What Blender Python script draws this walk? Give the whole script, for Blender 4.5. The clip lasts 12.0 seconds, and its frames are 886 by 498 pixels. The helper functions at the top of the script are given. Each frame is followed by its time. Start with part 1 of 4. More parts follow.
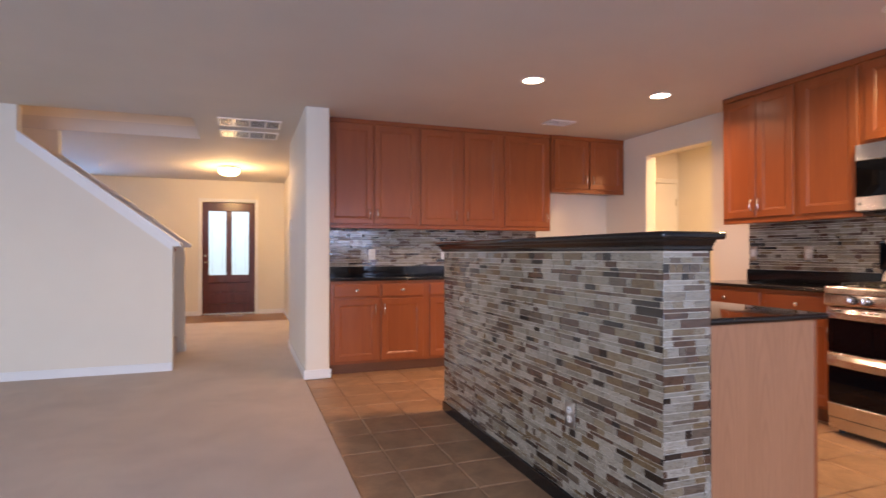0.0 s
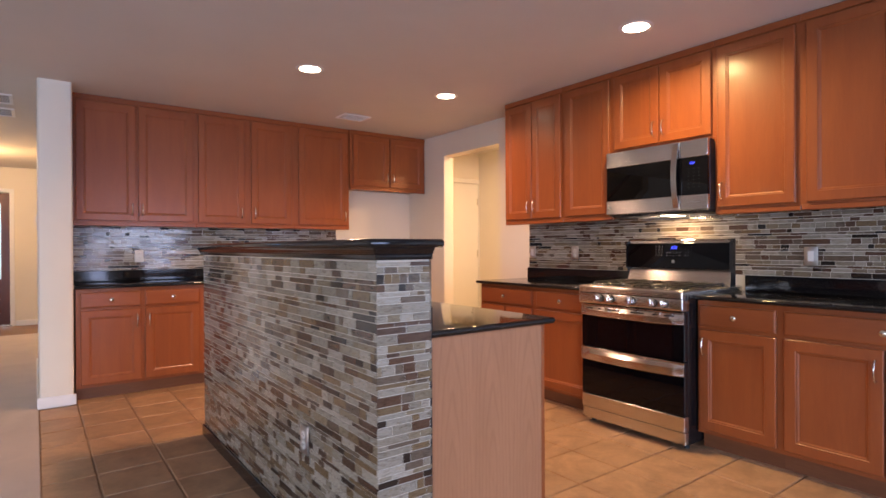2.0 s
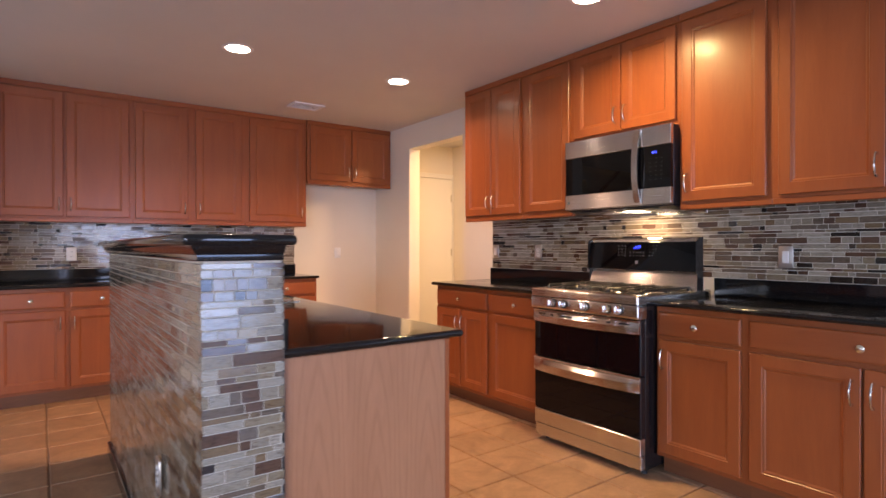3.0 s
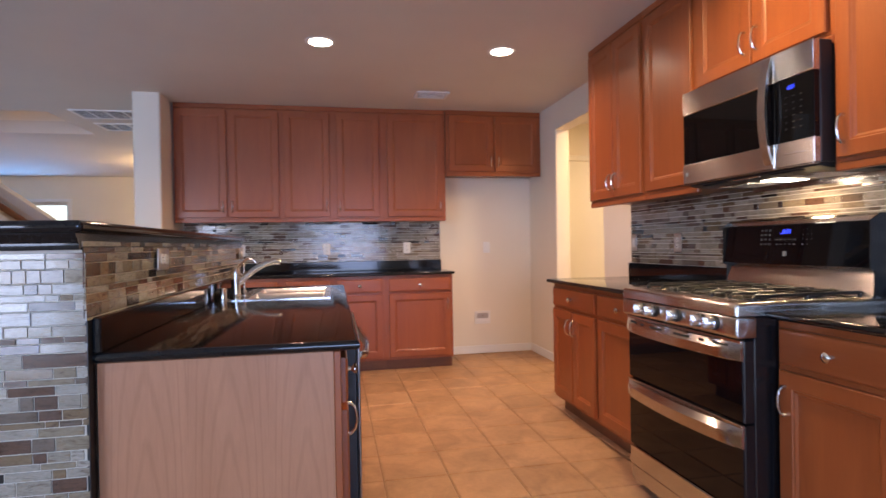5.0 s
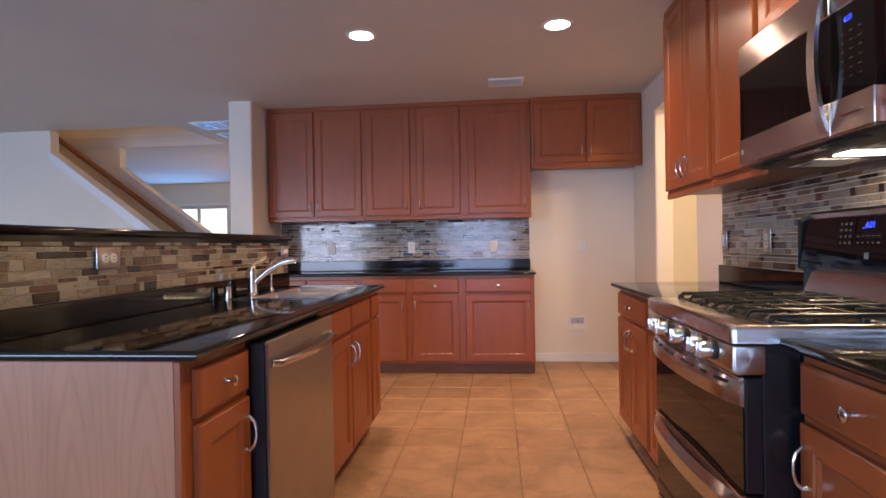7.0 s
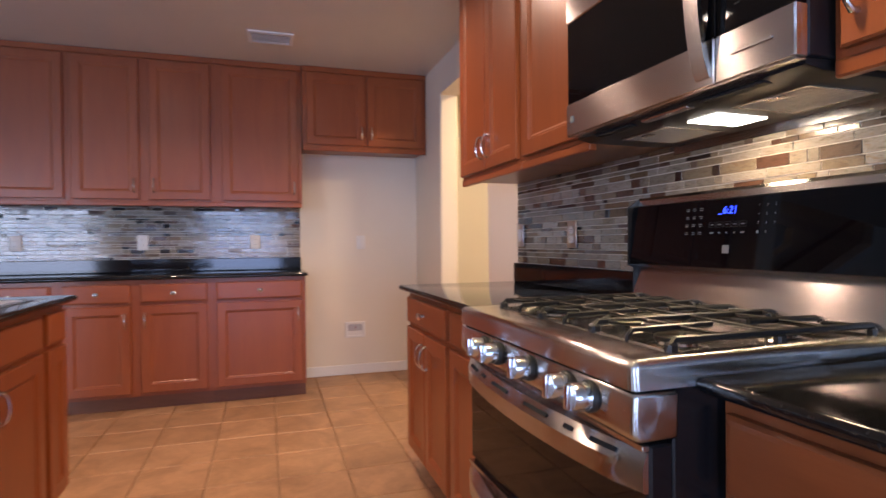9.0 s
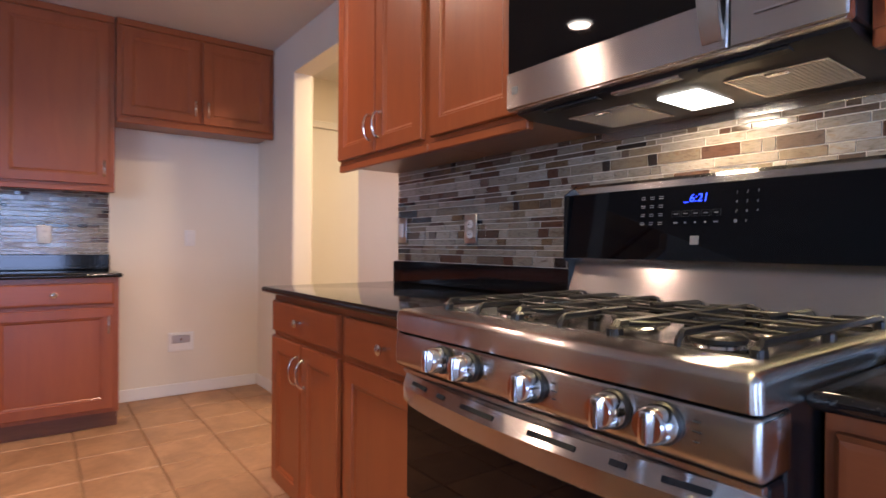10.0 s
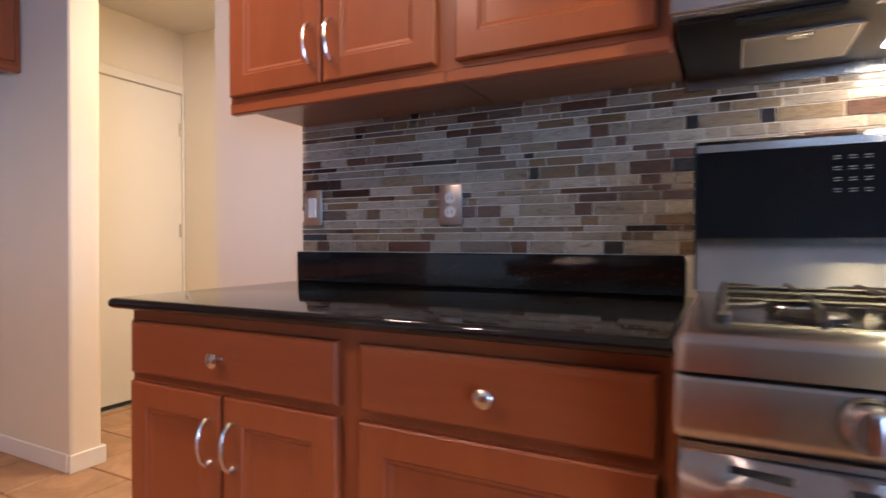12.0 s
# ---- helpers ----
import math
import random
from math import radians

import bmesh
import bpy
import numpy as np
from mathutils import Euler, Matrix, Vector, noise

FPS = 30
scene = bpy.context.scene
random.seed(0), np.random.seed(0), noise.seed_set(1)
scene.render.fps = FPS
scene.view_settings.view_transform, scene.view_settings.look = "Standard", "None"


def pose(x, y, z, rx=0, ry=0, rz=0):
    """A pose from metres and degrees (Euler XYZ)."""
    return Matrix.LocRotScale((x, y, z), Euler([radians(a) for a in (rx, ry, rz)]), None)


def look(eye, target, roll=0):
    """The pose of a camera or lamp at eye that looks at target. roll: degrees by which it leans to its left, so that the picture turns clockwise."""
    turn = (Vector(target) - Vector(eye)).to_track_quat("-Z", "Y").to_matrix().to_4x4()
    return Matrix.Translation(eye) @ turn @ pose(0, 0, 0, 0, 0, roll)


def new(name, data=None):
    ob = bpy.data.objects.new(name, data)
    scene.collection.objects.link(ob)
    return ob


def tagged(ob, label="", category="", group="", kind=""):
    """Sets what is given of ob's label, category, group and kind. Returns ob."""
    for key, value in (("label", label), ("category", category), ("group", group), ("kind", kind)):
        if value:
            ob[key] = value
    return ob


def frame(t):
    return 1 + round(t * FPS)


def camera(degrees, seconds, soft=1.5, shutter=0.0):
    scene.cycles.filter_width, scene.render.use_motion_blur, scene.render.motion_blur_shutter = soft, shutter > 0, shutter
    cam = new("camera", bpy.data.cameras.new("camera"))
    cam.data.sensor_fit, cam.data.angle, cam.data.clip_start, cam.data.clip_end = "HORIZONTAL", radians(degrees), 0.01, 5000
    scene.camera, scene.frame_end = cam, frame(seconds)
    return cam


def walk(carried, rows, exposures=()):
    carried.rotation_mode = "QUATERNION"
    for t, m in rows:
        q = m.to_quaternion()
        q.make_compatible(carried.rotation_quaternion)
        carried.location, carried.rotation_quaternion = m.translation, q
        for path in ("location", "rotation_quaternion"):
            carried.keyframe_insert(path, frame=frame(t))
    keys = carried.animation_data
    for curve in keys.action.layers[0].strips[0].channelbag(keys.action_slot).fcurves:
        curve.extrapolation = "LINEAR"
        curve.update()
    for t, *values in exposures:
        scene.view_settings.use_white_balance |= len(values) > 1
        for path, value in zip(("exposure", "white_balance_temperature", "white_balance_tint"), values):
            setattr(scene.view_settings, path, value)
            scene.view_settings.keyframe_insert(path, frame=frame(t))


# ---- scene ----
cam = camera(77.7, 12.0, shutter=0.4)
PATH = [
    (0, (1.591, 0.673, 1.159), (2.27, 2.555, 1.172), 0.0),
    (0.5, (1.629, 0.647, 1.172), (2.523, 2.436, 1.18), -0.1),
    (1, (1.733, 0.643, 1.188), (2.792, 2.339, 1.188), -0.2),
    (1.5, (1.918, 0.666, 1.2), (3.075, 2.297, 1.198), -0.2),
    (2, (2.098, 0.69, 1.205), (3.289, 2.297, 1.199), -0.3),
    (2.5, (2.359, 0.721, 1.211), (3.553, 2.325, 1.202), -0.1),
    (4.5, (3.496, 0.801, 1.152), (4.248, 2.655, 1.14), -0.9),
    (5, (3.764, 0.778, 1.161), (4.152, 2.74, 1.147), -1.0),
    (5.5, (3.969, 0.816, 1.148), (4.163, 2.806, 1.136), -0.9),
    (6, (4.179, 0.879, 1.151), (4.159, 2.879, 1.141), -0.9),
    (6.5, (4.379, 0.958, 1.158), (4.243, 2.953, 1.145), -1.0),
    (7, (4.533, 1.011, 1.153), (4.34, 3.002, 1.141), -1.0),
    (9, (4.596, 1.743, 1.121), (5.205, 3.648, 1.098), -0.5),
    (9.5, (4.552, 1.944, 1.106), (5.464, 3.724, 1.089), 0.2),
    (10, (4.477, 2.151, 1.081), (5.662, 3.762, 1.072), 0.4),
    (10.5, (4.506, 2.363, 1.064), (5.911, 3.786, 1.064), 0.6),
    (11, (4.52, 2.548, 1.066), (6.124, 3.742, 1.061), 0.6),
    (11.5, (4.473, 2.813, 1.064), (6.228, 3.771, 1.042), 0.3),
    (12, (4.43, 3.129, 1.045), (6.209, 4.041, 1.018), -0.0),
]
EXPOSURES = [(0, 0.12, 7250, 22.5), (2.5, 0.13, 7250, 22.5), (5, 0.02, 6450, 17), (7, -0.13, 6150, 16.5), (9, -0.2, 5950, 16.5), (10.5, -0.1, 5600, 15), (12, 0.04, 5500, 14.5)]
walk(cam, [(t, look(eye, target, roll)) for t, eye, target, roll in PATH], EXPOSURES)
SKY, DAY, DAYCOL = 0.35, 258.0, (0.42, 0.625, 1.0)
CAN, WARM, WARM2 = 17.5, (1.0, 0.635, 0.41), (1.0, 0.72, 0.40)
HOOD, ALC, DOMEGLOW, HALL, UPSTAIRS = 3.4, 34.0, 16.0, 48.0, 17.0

# ---- world and lights ----
world = bpy.data.worlds.new("world")
scene.world = world
world.use_nodes = True
wn = world.node_tree.nodes
sky = wn.new("ShaderNodeTexSky")
sky.sky_type = "NISHITA"
sky.sun_disc = False
sky.sun_elevation = radians(38)
sky.sun_rotation = radians(200)
wn["Background"].inputs["Strength"].default_value = SKY
world.node_tree.links.new(sky.outputs["Color"], wn["Background"].inputs["Color"])


def area_lamp(name, m, energy, color, sx, sy=None, spread=180):
    data = bpy.data.lights.new(name, "AREA")
    data.energy, data.color, data.size = energy, color, sx
    data.shape = "RECTANGLE" if sy else "DISK"
    if sy:
        data.size_y = sy
    data.spread = radians(spread)
    ob = new(name, data)
    ob.matrix_basis = m
    return ob


for wx, wz, ww, wh, e, tone in ((4.0, 1.1, 1.8, 2.0, DAY * 0.4, (0.24, 0.48, 1.0)), (-0.9, 1.12, 3.6, 2.0, DAY, DAYCOL)):
    area_lamp("window_daylight", pose(wx, -2.94, wz, 70, 0, 0), e, tone, ww, wh)
# unseen lamp added at the left to brighten the bar face and range steel
area_lamp("added_side_light", pose(-3.94, 1.0, 1.25, 0, -76, 0), DAY * 0.15, (0.3, 0.55, 1.0), 1.6, 2.6)
area_lamp("front_window_daylight", pose(-1.55, 11.62, 1.45, 90, 0, 180), DAY * 0.19, (0.2, 0.47, 1.0), 1.4, 1.1)
CANS = [(3.70, 4.455), (4.93, 4.455), (4.955, 2.62)]
for (cx, cy), gain, beam, tone in zip(CANS, (1.2, 0.8, 1.4), (146, 146, 162), (WARM, WARM, (1.0, 0.74, 0.31))):
    area_lamp("can_light", pose(cx, cy, 2.485), CAN * gain, tone, 0.13, None, beam)
area_lamp("hood_light", pose(5.68, 2.817, 1.411), HOOD, (1.0, 0.68, 0.34), 0.11, 0.07)
hall = bpy.data.lights.new("hall_light", "POINT")
hall.energy, hall.color, hall.shadow_soft_size = HALL, (1.0, 0.65, 0.29), 0.1
new("hall_light", hall).location = (1.36, 9.9, 2.24)
stair = bpy.data.lights.new("upstairs_light", "POINT")
stair.energy, stair.color, stair.shadow_soft_size = UPSTAIRS, WARM, 0.1
new("upstairs_light", stair).location = (-0.6, 7.2, 4.6)
area_lamp("alcove_light", pose(6.5, 5.0, 2.46), ALC, WARM2, 0.2)


# ---- materials ----
def mat(name, color=(0.8, 0.8, 0.8), rough=0.5, metal=0.0):
    m = bpy.data.materials.new(name)
    m.use_nodes = True
    b = m.node_tree.nodes["Principled BSDF"]
    b.inputs["Base Color"].default_value = (*color, 1)
    b.inputs["Roughness"].default_value = rough
    b.inputs["Metallic"].default_value = metal
    return m, m.node_tree.nodes, m.node_tree.links, b


def coords(n, l, scale=(1, 1, 1), kind="Object"):
    tc, mp = n.new("ShaderNodeTexCoord"), n.new("ShaderNodeMapping")
    mp.inputs["Scale"].default_value = scale
    l.new(tc.outputs[kind], mp.inputs["Vector"])
    return mp.outputs["Vector"]


def noise_tex(n, l, vec, scale, detail=4, rough=0.55, dist=0.0):
    t = n.new("ShaderNodeTexNoise")
    t.inputs["Scale"].default_value, t.inputs["Detail"].default_value = scale, detail
    t.inputs["Roughness"].default_value, t.inputs["Distortion"].default_value = rough, dist
    l.new(vec, t.inputs["Vector"])
    return t.outputs["Fac"]


def ramp(n, l, fac, stops, interp="LINEAR"):
    r = n.new("ShaderNodeValToRGB")
    r.color_ramp.interpolation = interp
    e = r.color_ramp.elements
    while len(e) < len(stops):
        e.new(0.5)
    for i, (p, c) in enumerate(stops):
        e[i].position, e[i].color = p, (*c, 1)
    l.new(fac, r.inputs["Fac"])
    return r.outputs["Color"]


def mix(n, l, fac, a, b, how="MIX"):
    m = n.new("ShaderNodeMix")
    m.data_type, m.blend_type = "RGBA", how
    for sock, v in ((m.inputs[0], fac), (m.inputs[6], a), (m.inputs[7], b)):
        if isinstance(v, (int, float)):
            sock.default_value = v
        elif isinstance(v, tuple):
            sock.default_value = (*v, 1)
        else:
            l.new(v, sock)
    return m.outputs[2]


def bump(n, l, b, height, strength, distance):
    k = n.new("ShaderNodeBump")
    k.inputs["Strength"].default_value, k.inputs["Distance"].default_value = strength, distance
    l.new(height, k.inputs["Height"])
    l.new(k.outputs["Normal"], b.inputs["Normal"])


def rough_var(n, l, b, fac, lo, hi):
    r = n.new("ShaderNodeMapRange")
    r.inputs["To Min"].default_value, r.inputs["To Max"].default_value = lo, hi
    l.new(fac, r.inputs["Value"])
    l.new(r.outputs["Result"], b.inputs["Roughness"])


def paint(name, color, grain=90, strength=0.12, rough=0.6):
    m, n, l, b = mat(name, color, rough)
    v = coords(n, l)
    big = noise_tex(n, l, v, 1.3, 3)
    l.new(ramp(n, l, big, [(0.3, tuple(c * 0.94 for c in color)), (0.7, color)]), b.inputs["Base Color"])
    fine = noise_tex(n, l, v, grain, 3, 0.6)
    bump(n, l, b, fine, strength, 0.004)
    rough_var(n, l, b, big, rough - 0.06, rough + 0.06)
    return m


def wood(name, dark, light, grain=1.0, rough=0.28, vertical=True, cathedral=False):
    m, n, l, b = mat(name, light, rough)
    sc = (9, 9, 1.3) if vertical else (1.3, 9, 9)
    v = coords(n, l, sc)
    tc = n.new("ShaderNodeObjectInfo")
    off = n.new("ShaderNodeVectorMath")
    off.operation = "ADD"
    comb = n.new("ShaderNodeCombineXYZ")
    mul = n.new("ShaderNodeMath")
    mul.operation = "MULTIPLY"
    mul.inputs[1].default_value = 37.0
    l.new(tc.outputs["Random"], mul.inputs[0])
    l.new(mul.outputs[0], comb.inputs["X"])
    l.new(mul.outputs[0], comb.inputs["Z"])
    l.new(v, off.inputs[0])
    l.new(comb.outputs[0], off.inputs[1])
    v = off.outputs[0]
    a = noise_tex(n, l, v, 1.2, 4, 0.6, 0.6)
    f = noise_tex(n, l, v, 9.0, 5, 0.7, 0.3)
    base = ramp(n, l, a, [(0.25, dark), (0.75, light)])
    lines = ramp(n, l, f, [(0.3, (0.74, 0.70, 0.66)), (0.65, (1, 1, 1))])
    c = mix(n, l, grain, base, lines, "MULTIPLY")
    if cathedral:
        w = n.new("ShaderNodeTexWave")
        w.wave_type, w.rings_direction = "RINGS", "SPHERICAL"
        w.inputs["Scale"].default_value = 2.2
        w.inputs["Distortion"].default_value = 4.0
        w.inputs["Detail"].default_value = 2.0
        w.inputs["Detail Scale"].default_value = 1.2
        # three columns of cathedral figure across the sheet
        sep, comb2 = n.new("ShaderNodeSeparateXYZ"), n.new("ShaderNodeCombineXYZ")
        l.new(n.new("ShaderNodeTexCoord").outputs["Object"], sep.inputs[0])
        pp, mx, mz = n.new("ShaderNodeMath"), n.new("ShaderNodeMath"), n.new("ShaderNodeMath")
        pp.operation, mx.operation, mz.operation = "PINGPONG", "MULTIPLY", "MULTIPLY_ADD"
        pp.inputs[1].default_value, mx.inputs[1].default_value = 0.097, 8.0
        mz.inputs[1].default_value, mz.inputs[2].default_value = 0.8, -0.25
        l.new(sep.outputs["X"], pp.inputs[0])
        l.new(pp.outputs[0], mx.inputs[0])
        l.new(sep.outputs["Z"], mz.inputs[0])
        l.new(mx.outputs[0], comb2.inputs["X"])
        l.new(mz.outputs[0], comb2.inputs["Z"])
        l.new(comb2.outputs[0], w.inputs["Vector"])
        c = mix(n, l, 0.27, c, ramp(n, l, w.outputs["Fac"], [(0.0, (0.70, 0.62, 0.55)), (0.3, (1, 1, 1))]), "MULTIPLY")
    l.new(c, b.inputs["Base Color"])
    bump(n, l, b, f, 0.06, 0.001)
    rough_var(n, l, b, a, rough - 0.05, rough + 0.08)
    b.inputs["Coat Weight"].default_value = 0.28
    b.inputs["Coat Roughness"].default_value = 0.2
    b.inputs["Specular IOR Level"].default_value = 0.35
    return m


def steel(name, color=(0.56, 0.545, 0.52), rough=0.28, along=(1, 1, 220), streak=0.0, aniso="X"):
    m, n, l, b = mat(name, color, rough, 1.0)
    v = coords(n, l, along)
    f = noise_tex(n, l, v, 2.0, 3, 0.6)
    rough_var(n, l, b, f, rough - 0.015, rough + 0.02)
    if streak:
        bump(n, l, b, f, streak, 0.001)
    if aniso:
        tg = n.new("ShaderNodeTangent")
        tg.direction_type, tg.axis = "RADIAL", aniso
        l.new(tg.outputs[0], b.inputs["Tangent"])
        b.inputs["Anisotropic"].default_value = 0.97
    big = noise_tex(n, l, coords(n, l), 6, 2)
    l.new(ramp(n, l, big, [(0.3, tuple(c * 0.88 for c in color)), (0.7, color)]), b.inputs["Base Color"])
    return m


def mosaic_glass(name, joined):
    m, n, l, b = mat(name, (0.5, 0.5, 0.5), 0.1)
    src = n.new("ShaderNodeNewGeometry" if joined else "ShaderNodeObjectInfo")
    rnd = src.outputs["Random Per Island" if joined else "Random"]
    cols = [(0.0, (0.25, 0.225, 0.185)), (0.15, (0.36, 0.34, 0.30)), (0.32, (0.098, 0.054, 0.036)), (0.45, (0.024, 0.018, 0.016)),
            (0.53, (0.175, 0.122, 0.07)), (0.63, (0.29, 0.27, 0.233)), (0.78, (0.13, 0.1, 0.077)), (0.90, (0.23, 0.19, 0.135))]
    base = ramp(n, l, rnd, cols, "CONSTANT")
    # streaks run along each strip and start anew on every piece
    geo = n.new("ShaderNodeNewGeometry")
    stretch = n.new("ShaderNodeMapping")
    stretch.inputs["Scale"].default_value = (26, 26, 105)
    l.new(geo.outputs["Position"], stretch.inputs["Vector"])
    jump, off = n.new("ShaderNodeMath"), n.new("ShaderNodeVectorMath")
    jump.operation, off.operation = "MULTIPLY", "ADD"
    jump.inputs[1].default_value = 91.0
    l.new(rnd, jump.inputs[0])
    l.new(stretch.outputs["Vector"], off.inputs[0])
    l.new(jump.outputs[0], off.inputs[1])
    v = off.outputs[0]
    w = noise_tex(n, l, v, 1.0, 4, 0.6, 1.1)
    fine = noise_tex(n, l, v, 3.2, 3, 0.6, 0.6)
    c = mix(n, l, 0.85, base, ramp(n, l, w, [(0.3, (0.36, 0.27, 0.2)), (0.43, (0.87, 0.82, 0.74)), (0.56, (1.12, 1.1, 1.06)), (0.71, (0.86, 0.66, 0.42))]), "MULTIPLY")
    c = mix(n, l, 0.5, c, ramp(n, l, fine, [(0.35, (0.72, 0.66, 0.58)), (0.6, (1.1, 1.08, 1.05))]), "MULTIPLY")
    l.new(c, b.inputs["Base Color"])
    rough_var(n, l, b, w, 0.07, 0.16)
    bump(n, l, b, w, 0.15, 0.002)
    b.inputs["Specular IOR Level"].default_value = 0.55
    b.inputs["Coat Weight"].default_value = 0.35
    b.inputs["Coat Roughness"].default_value = 0.1
    return m


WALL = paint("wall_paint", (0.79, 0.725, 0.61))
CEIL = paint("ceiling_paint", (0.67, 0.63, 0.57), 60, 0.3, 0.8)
TRIM = paint("trim_paint", (0.82, 0.81, 0.79), 40, 0.03, 0.4)
DOORWHITE = paint("white_door_paint", (0.80, 0.77, 0.70), 40, 0.03, 0.45)
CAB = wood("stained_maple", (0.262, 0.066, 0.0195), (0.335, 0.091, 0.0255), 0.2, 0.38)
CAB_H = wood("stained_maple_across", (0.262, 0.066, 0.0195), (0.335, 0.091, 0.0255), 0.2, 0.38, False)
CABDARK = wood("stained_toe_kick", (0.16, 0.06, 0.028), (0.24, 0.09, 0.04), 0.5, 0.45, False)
CABUNDER = wood("maple_underside", (0.27, 0.125, 0.055), (0.38, 0.19, 0.09), 0.4, 0.45, False)
OAK = wood("oak_veneer", (0.40, 0.178, 0.088), (0.465, 0.214, 0.108), 0.35, 0.42, True, True)
RAIL = wood("handrail_oak", (0.26, 0.11, 0.05), (0.38, 0.17, 0.08), 0.5, 0.3, False)
MAHOG = wood("mahogany", (0.07, 0.014, 0.009), (0.13, 0.026, 0.016), 0.5, 0.3)
STEEL = steel("brushed_steel", (0.68, 0.665, 0.64), 0.215)
STEEL_V = steel("brushed_steel_bowed", (0.63, 0.615, 0.59), 0.225, (1, 1, 200))
STEEL_D = steel("dishwasher_steel", (0.40, 0.37, 0.34), 0.3, (200, 200, 1), 0.008, "")
SINKSTEEL = steel("satin_sink_steel", (0.86, 0.86, 0.86), 0.3, (8, 8, 8), 0.0, "")
CHROME = mat("chrome", (0.72, 0.73, 0.75), 0.16, 1.0)[0]
NICKEL = mat("satin_nickel", (0.7, 0.67, 0.62), 0.2, 1.0)[0]
PEWTER = steel("pewter_plate", (0.6, 0.585, 0.56), 0.34, (20, 20, 20), 0.015, "")
BLACKGLASS, bn, bl, bb = mat("black_glass", (0.003, 0.003, 0.004), 0.025)
bb.inputs["Specular IOR Level"].default_value = 0.24
PANENAMEL = steel("cooktop_pan_steel", (0.62, 0.605, 0.58), 0.15, (60, 60, 60), 0.02, "")
BLACKENAMEL, bn, bl, bb = mat("black_enamel", (0.008, 0.008, 0.009), 0.25)
bump(bn, bl, bb, noise_tex(bn, bl, coords(bn, bl), 60, 2), 0.05, 0.002)
CASTIRON, bn, bl, bb = mat("cast_iron", (0.014, 0.0135, 0.0135), 0.36)
bump(bn, bl, bb, noise_tex(bn, bl, coords(bn, bl), 400, 2), 0.25, 0.001)
UNDERBLACK, bn, bl, bb = mat("matt_black_underside", (0.014, 0.012, 0.011), 0.4)
bb.inputs["Specular IOR Level"].default_value = 0.35
BLACKPLASTIC = mat("black_plastic", (0.012, 0.012, 0.013), 0.45)[0]
WHITEPLASTIC = mat("white_plastic", (0.8, 0.79, 0.76), 0.35)[0]
DARKSLOT = mat("dark_slot", (0.01, 0.01, 0.01), 0.8)[0]
DIMPRINT = mat("dim_print", (0.03, 0.03, 0.031), 0.5)[0]
GREYPRINT = mat("grey_print", (0.2, 0.2, 0.2), 0.5)[0]
FILTER, bn, bl, bb = mat("aluminium_mesh", (0.5, 0.475, 0.43), 0.45, 0.6)
chk = bn.new("ShaderNodeTexChecker")
chk.inputs["Scale"].default_value = 420
bl.new(coords(bn, bl), chk.inputs["Vector"])
bump(bn, bl, bb, chk.outputs["Fac"], 0.5, 0.002)

GRANITE, bn, bl, bb = mat("black_granite", (0.008, 0.008, 0.009), 0.06)
gv = coords(bn, bl)
vor = bn.new("ShaderNodeTexVoronoi")
vor.inputs["Scale"].default_value = 520
bl.new(gv, vor.inputs["Vector"])
gs = mix(bn, bl, 1.0, ramp(bn, bl, vor.outputs["Distance"], [(0.05, (0.05, 0.047, 0.044)), (0.2, (0.006, 0.006, 0.007))]),
         ramp(bn, bl, noise_tex(bn, bl, gv, 140, 3), [(0.55, (0, 0, 0)), (0.75, (0.022, 0.02, 0.018))]), "ADD")
bl.new(gs, bb.inputs["Base Color"])
rough_var(bn, bl, bb, noise_tex(bn, bl, gv, 7, 3), 0.045, 0.11)
bb.inputs["Specular IOR Level"].default_value = 0.5

CARPET, bn, bl, bb = mat("carpet_pile", (0.55, 0.44, 0.36), 0.95)
cv = coords(bn, bl)
cf = noise_tex(bn, bl, cv, 260, 4, 0.7)
cb = noise_tex(bn, bl, cv, 2.2, 4, 0.6, 0.4)
bl.new(mix(bn, bl, 0.7, ramp(bn, bl, cb, [(0.3, (0.64, 0.51, 0.41)), (0.7, (0.76, 0.615, 0.495))]),
           ramp(bn, bl, cf, [(0.3, (0.62, 0.6, 0.58)), (0.7, (1.0, 1.0, 1.0))]), "MULTIPLY"), bb.inputs["Base Color"])
bump(bn, bl, bb, cf, 0.7, 0.008)
bb.inputs["Sheen Weight"].default_value = 0.2


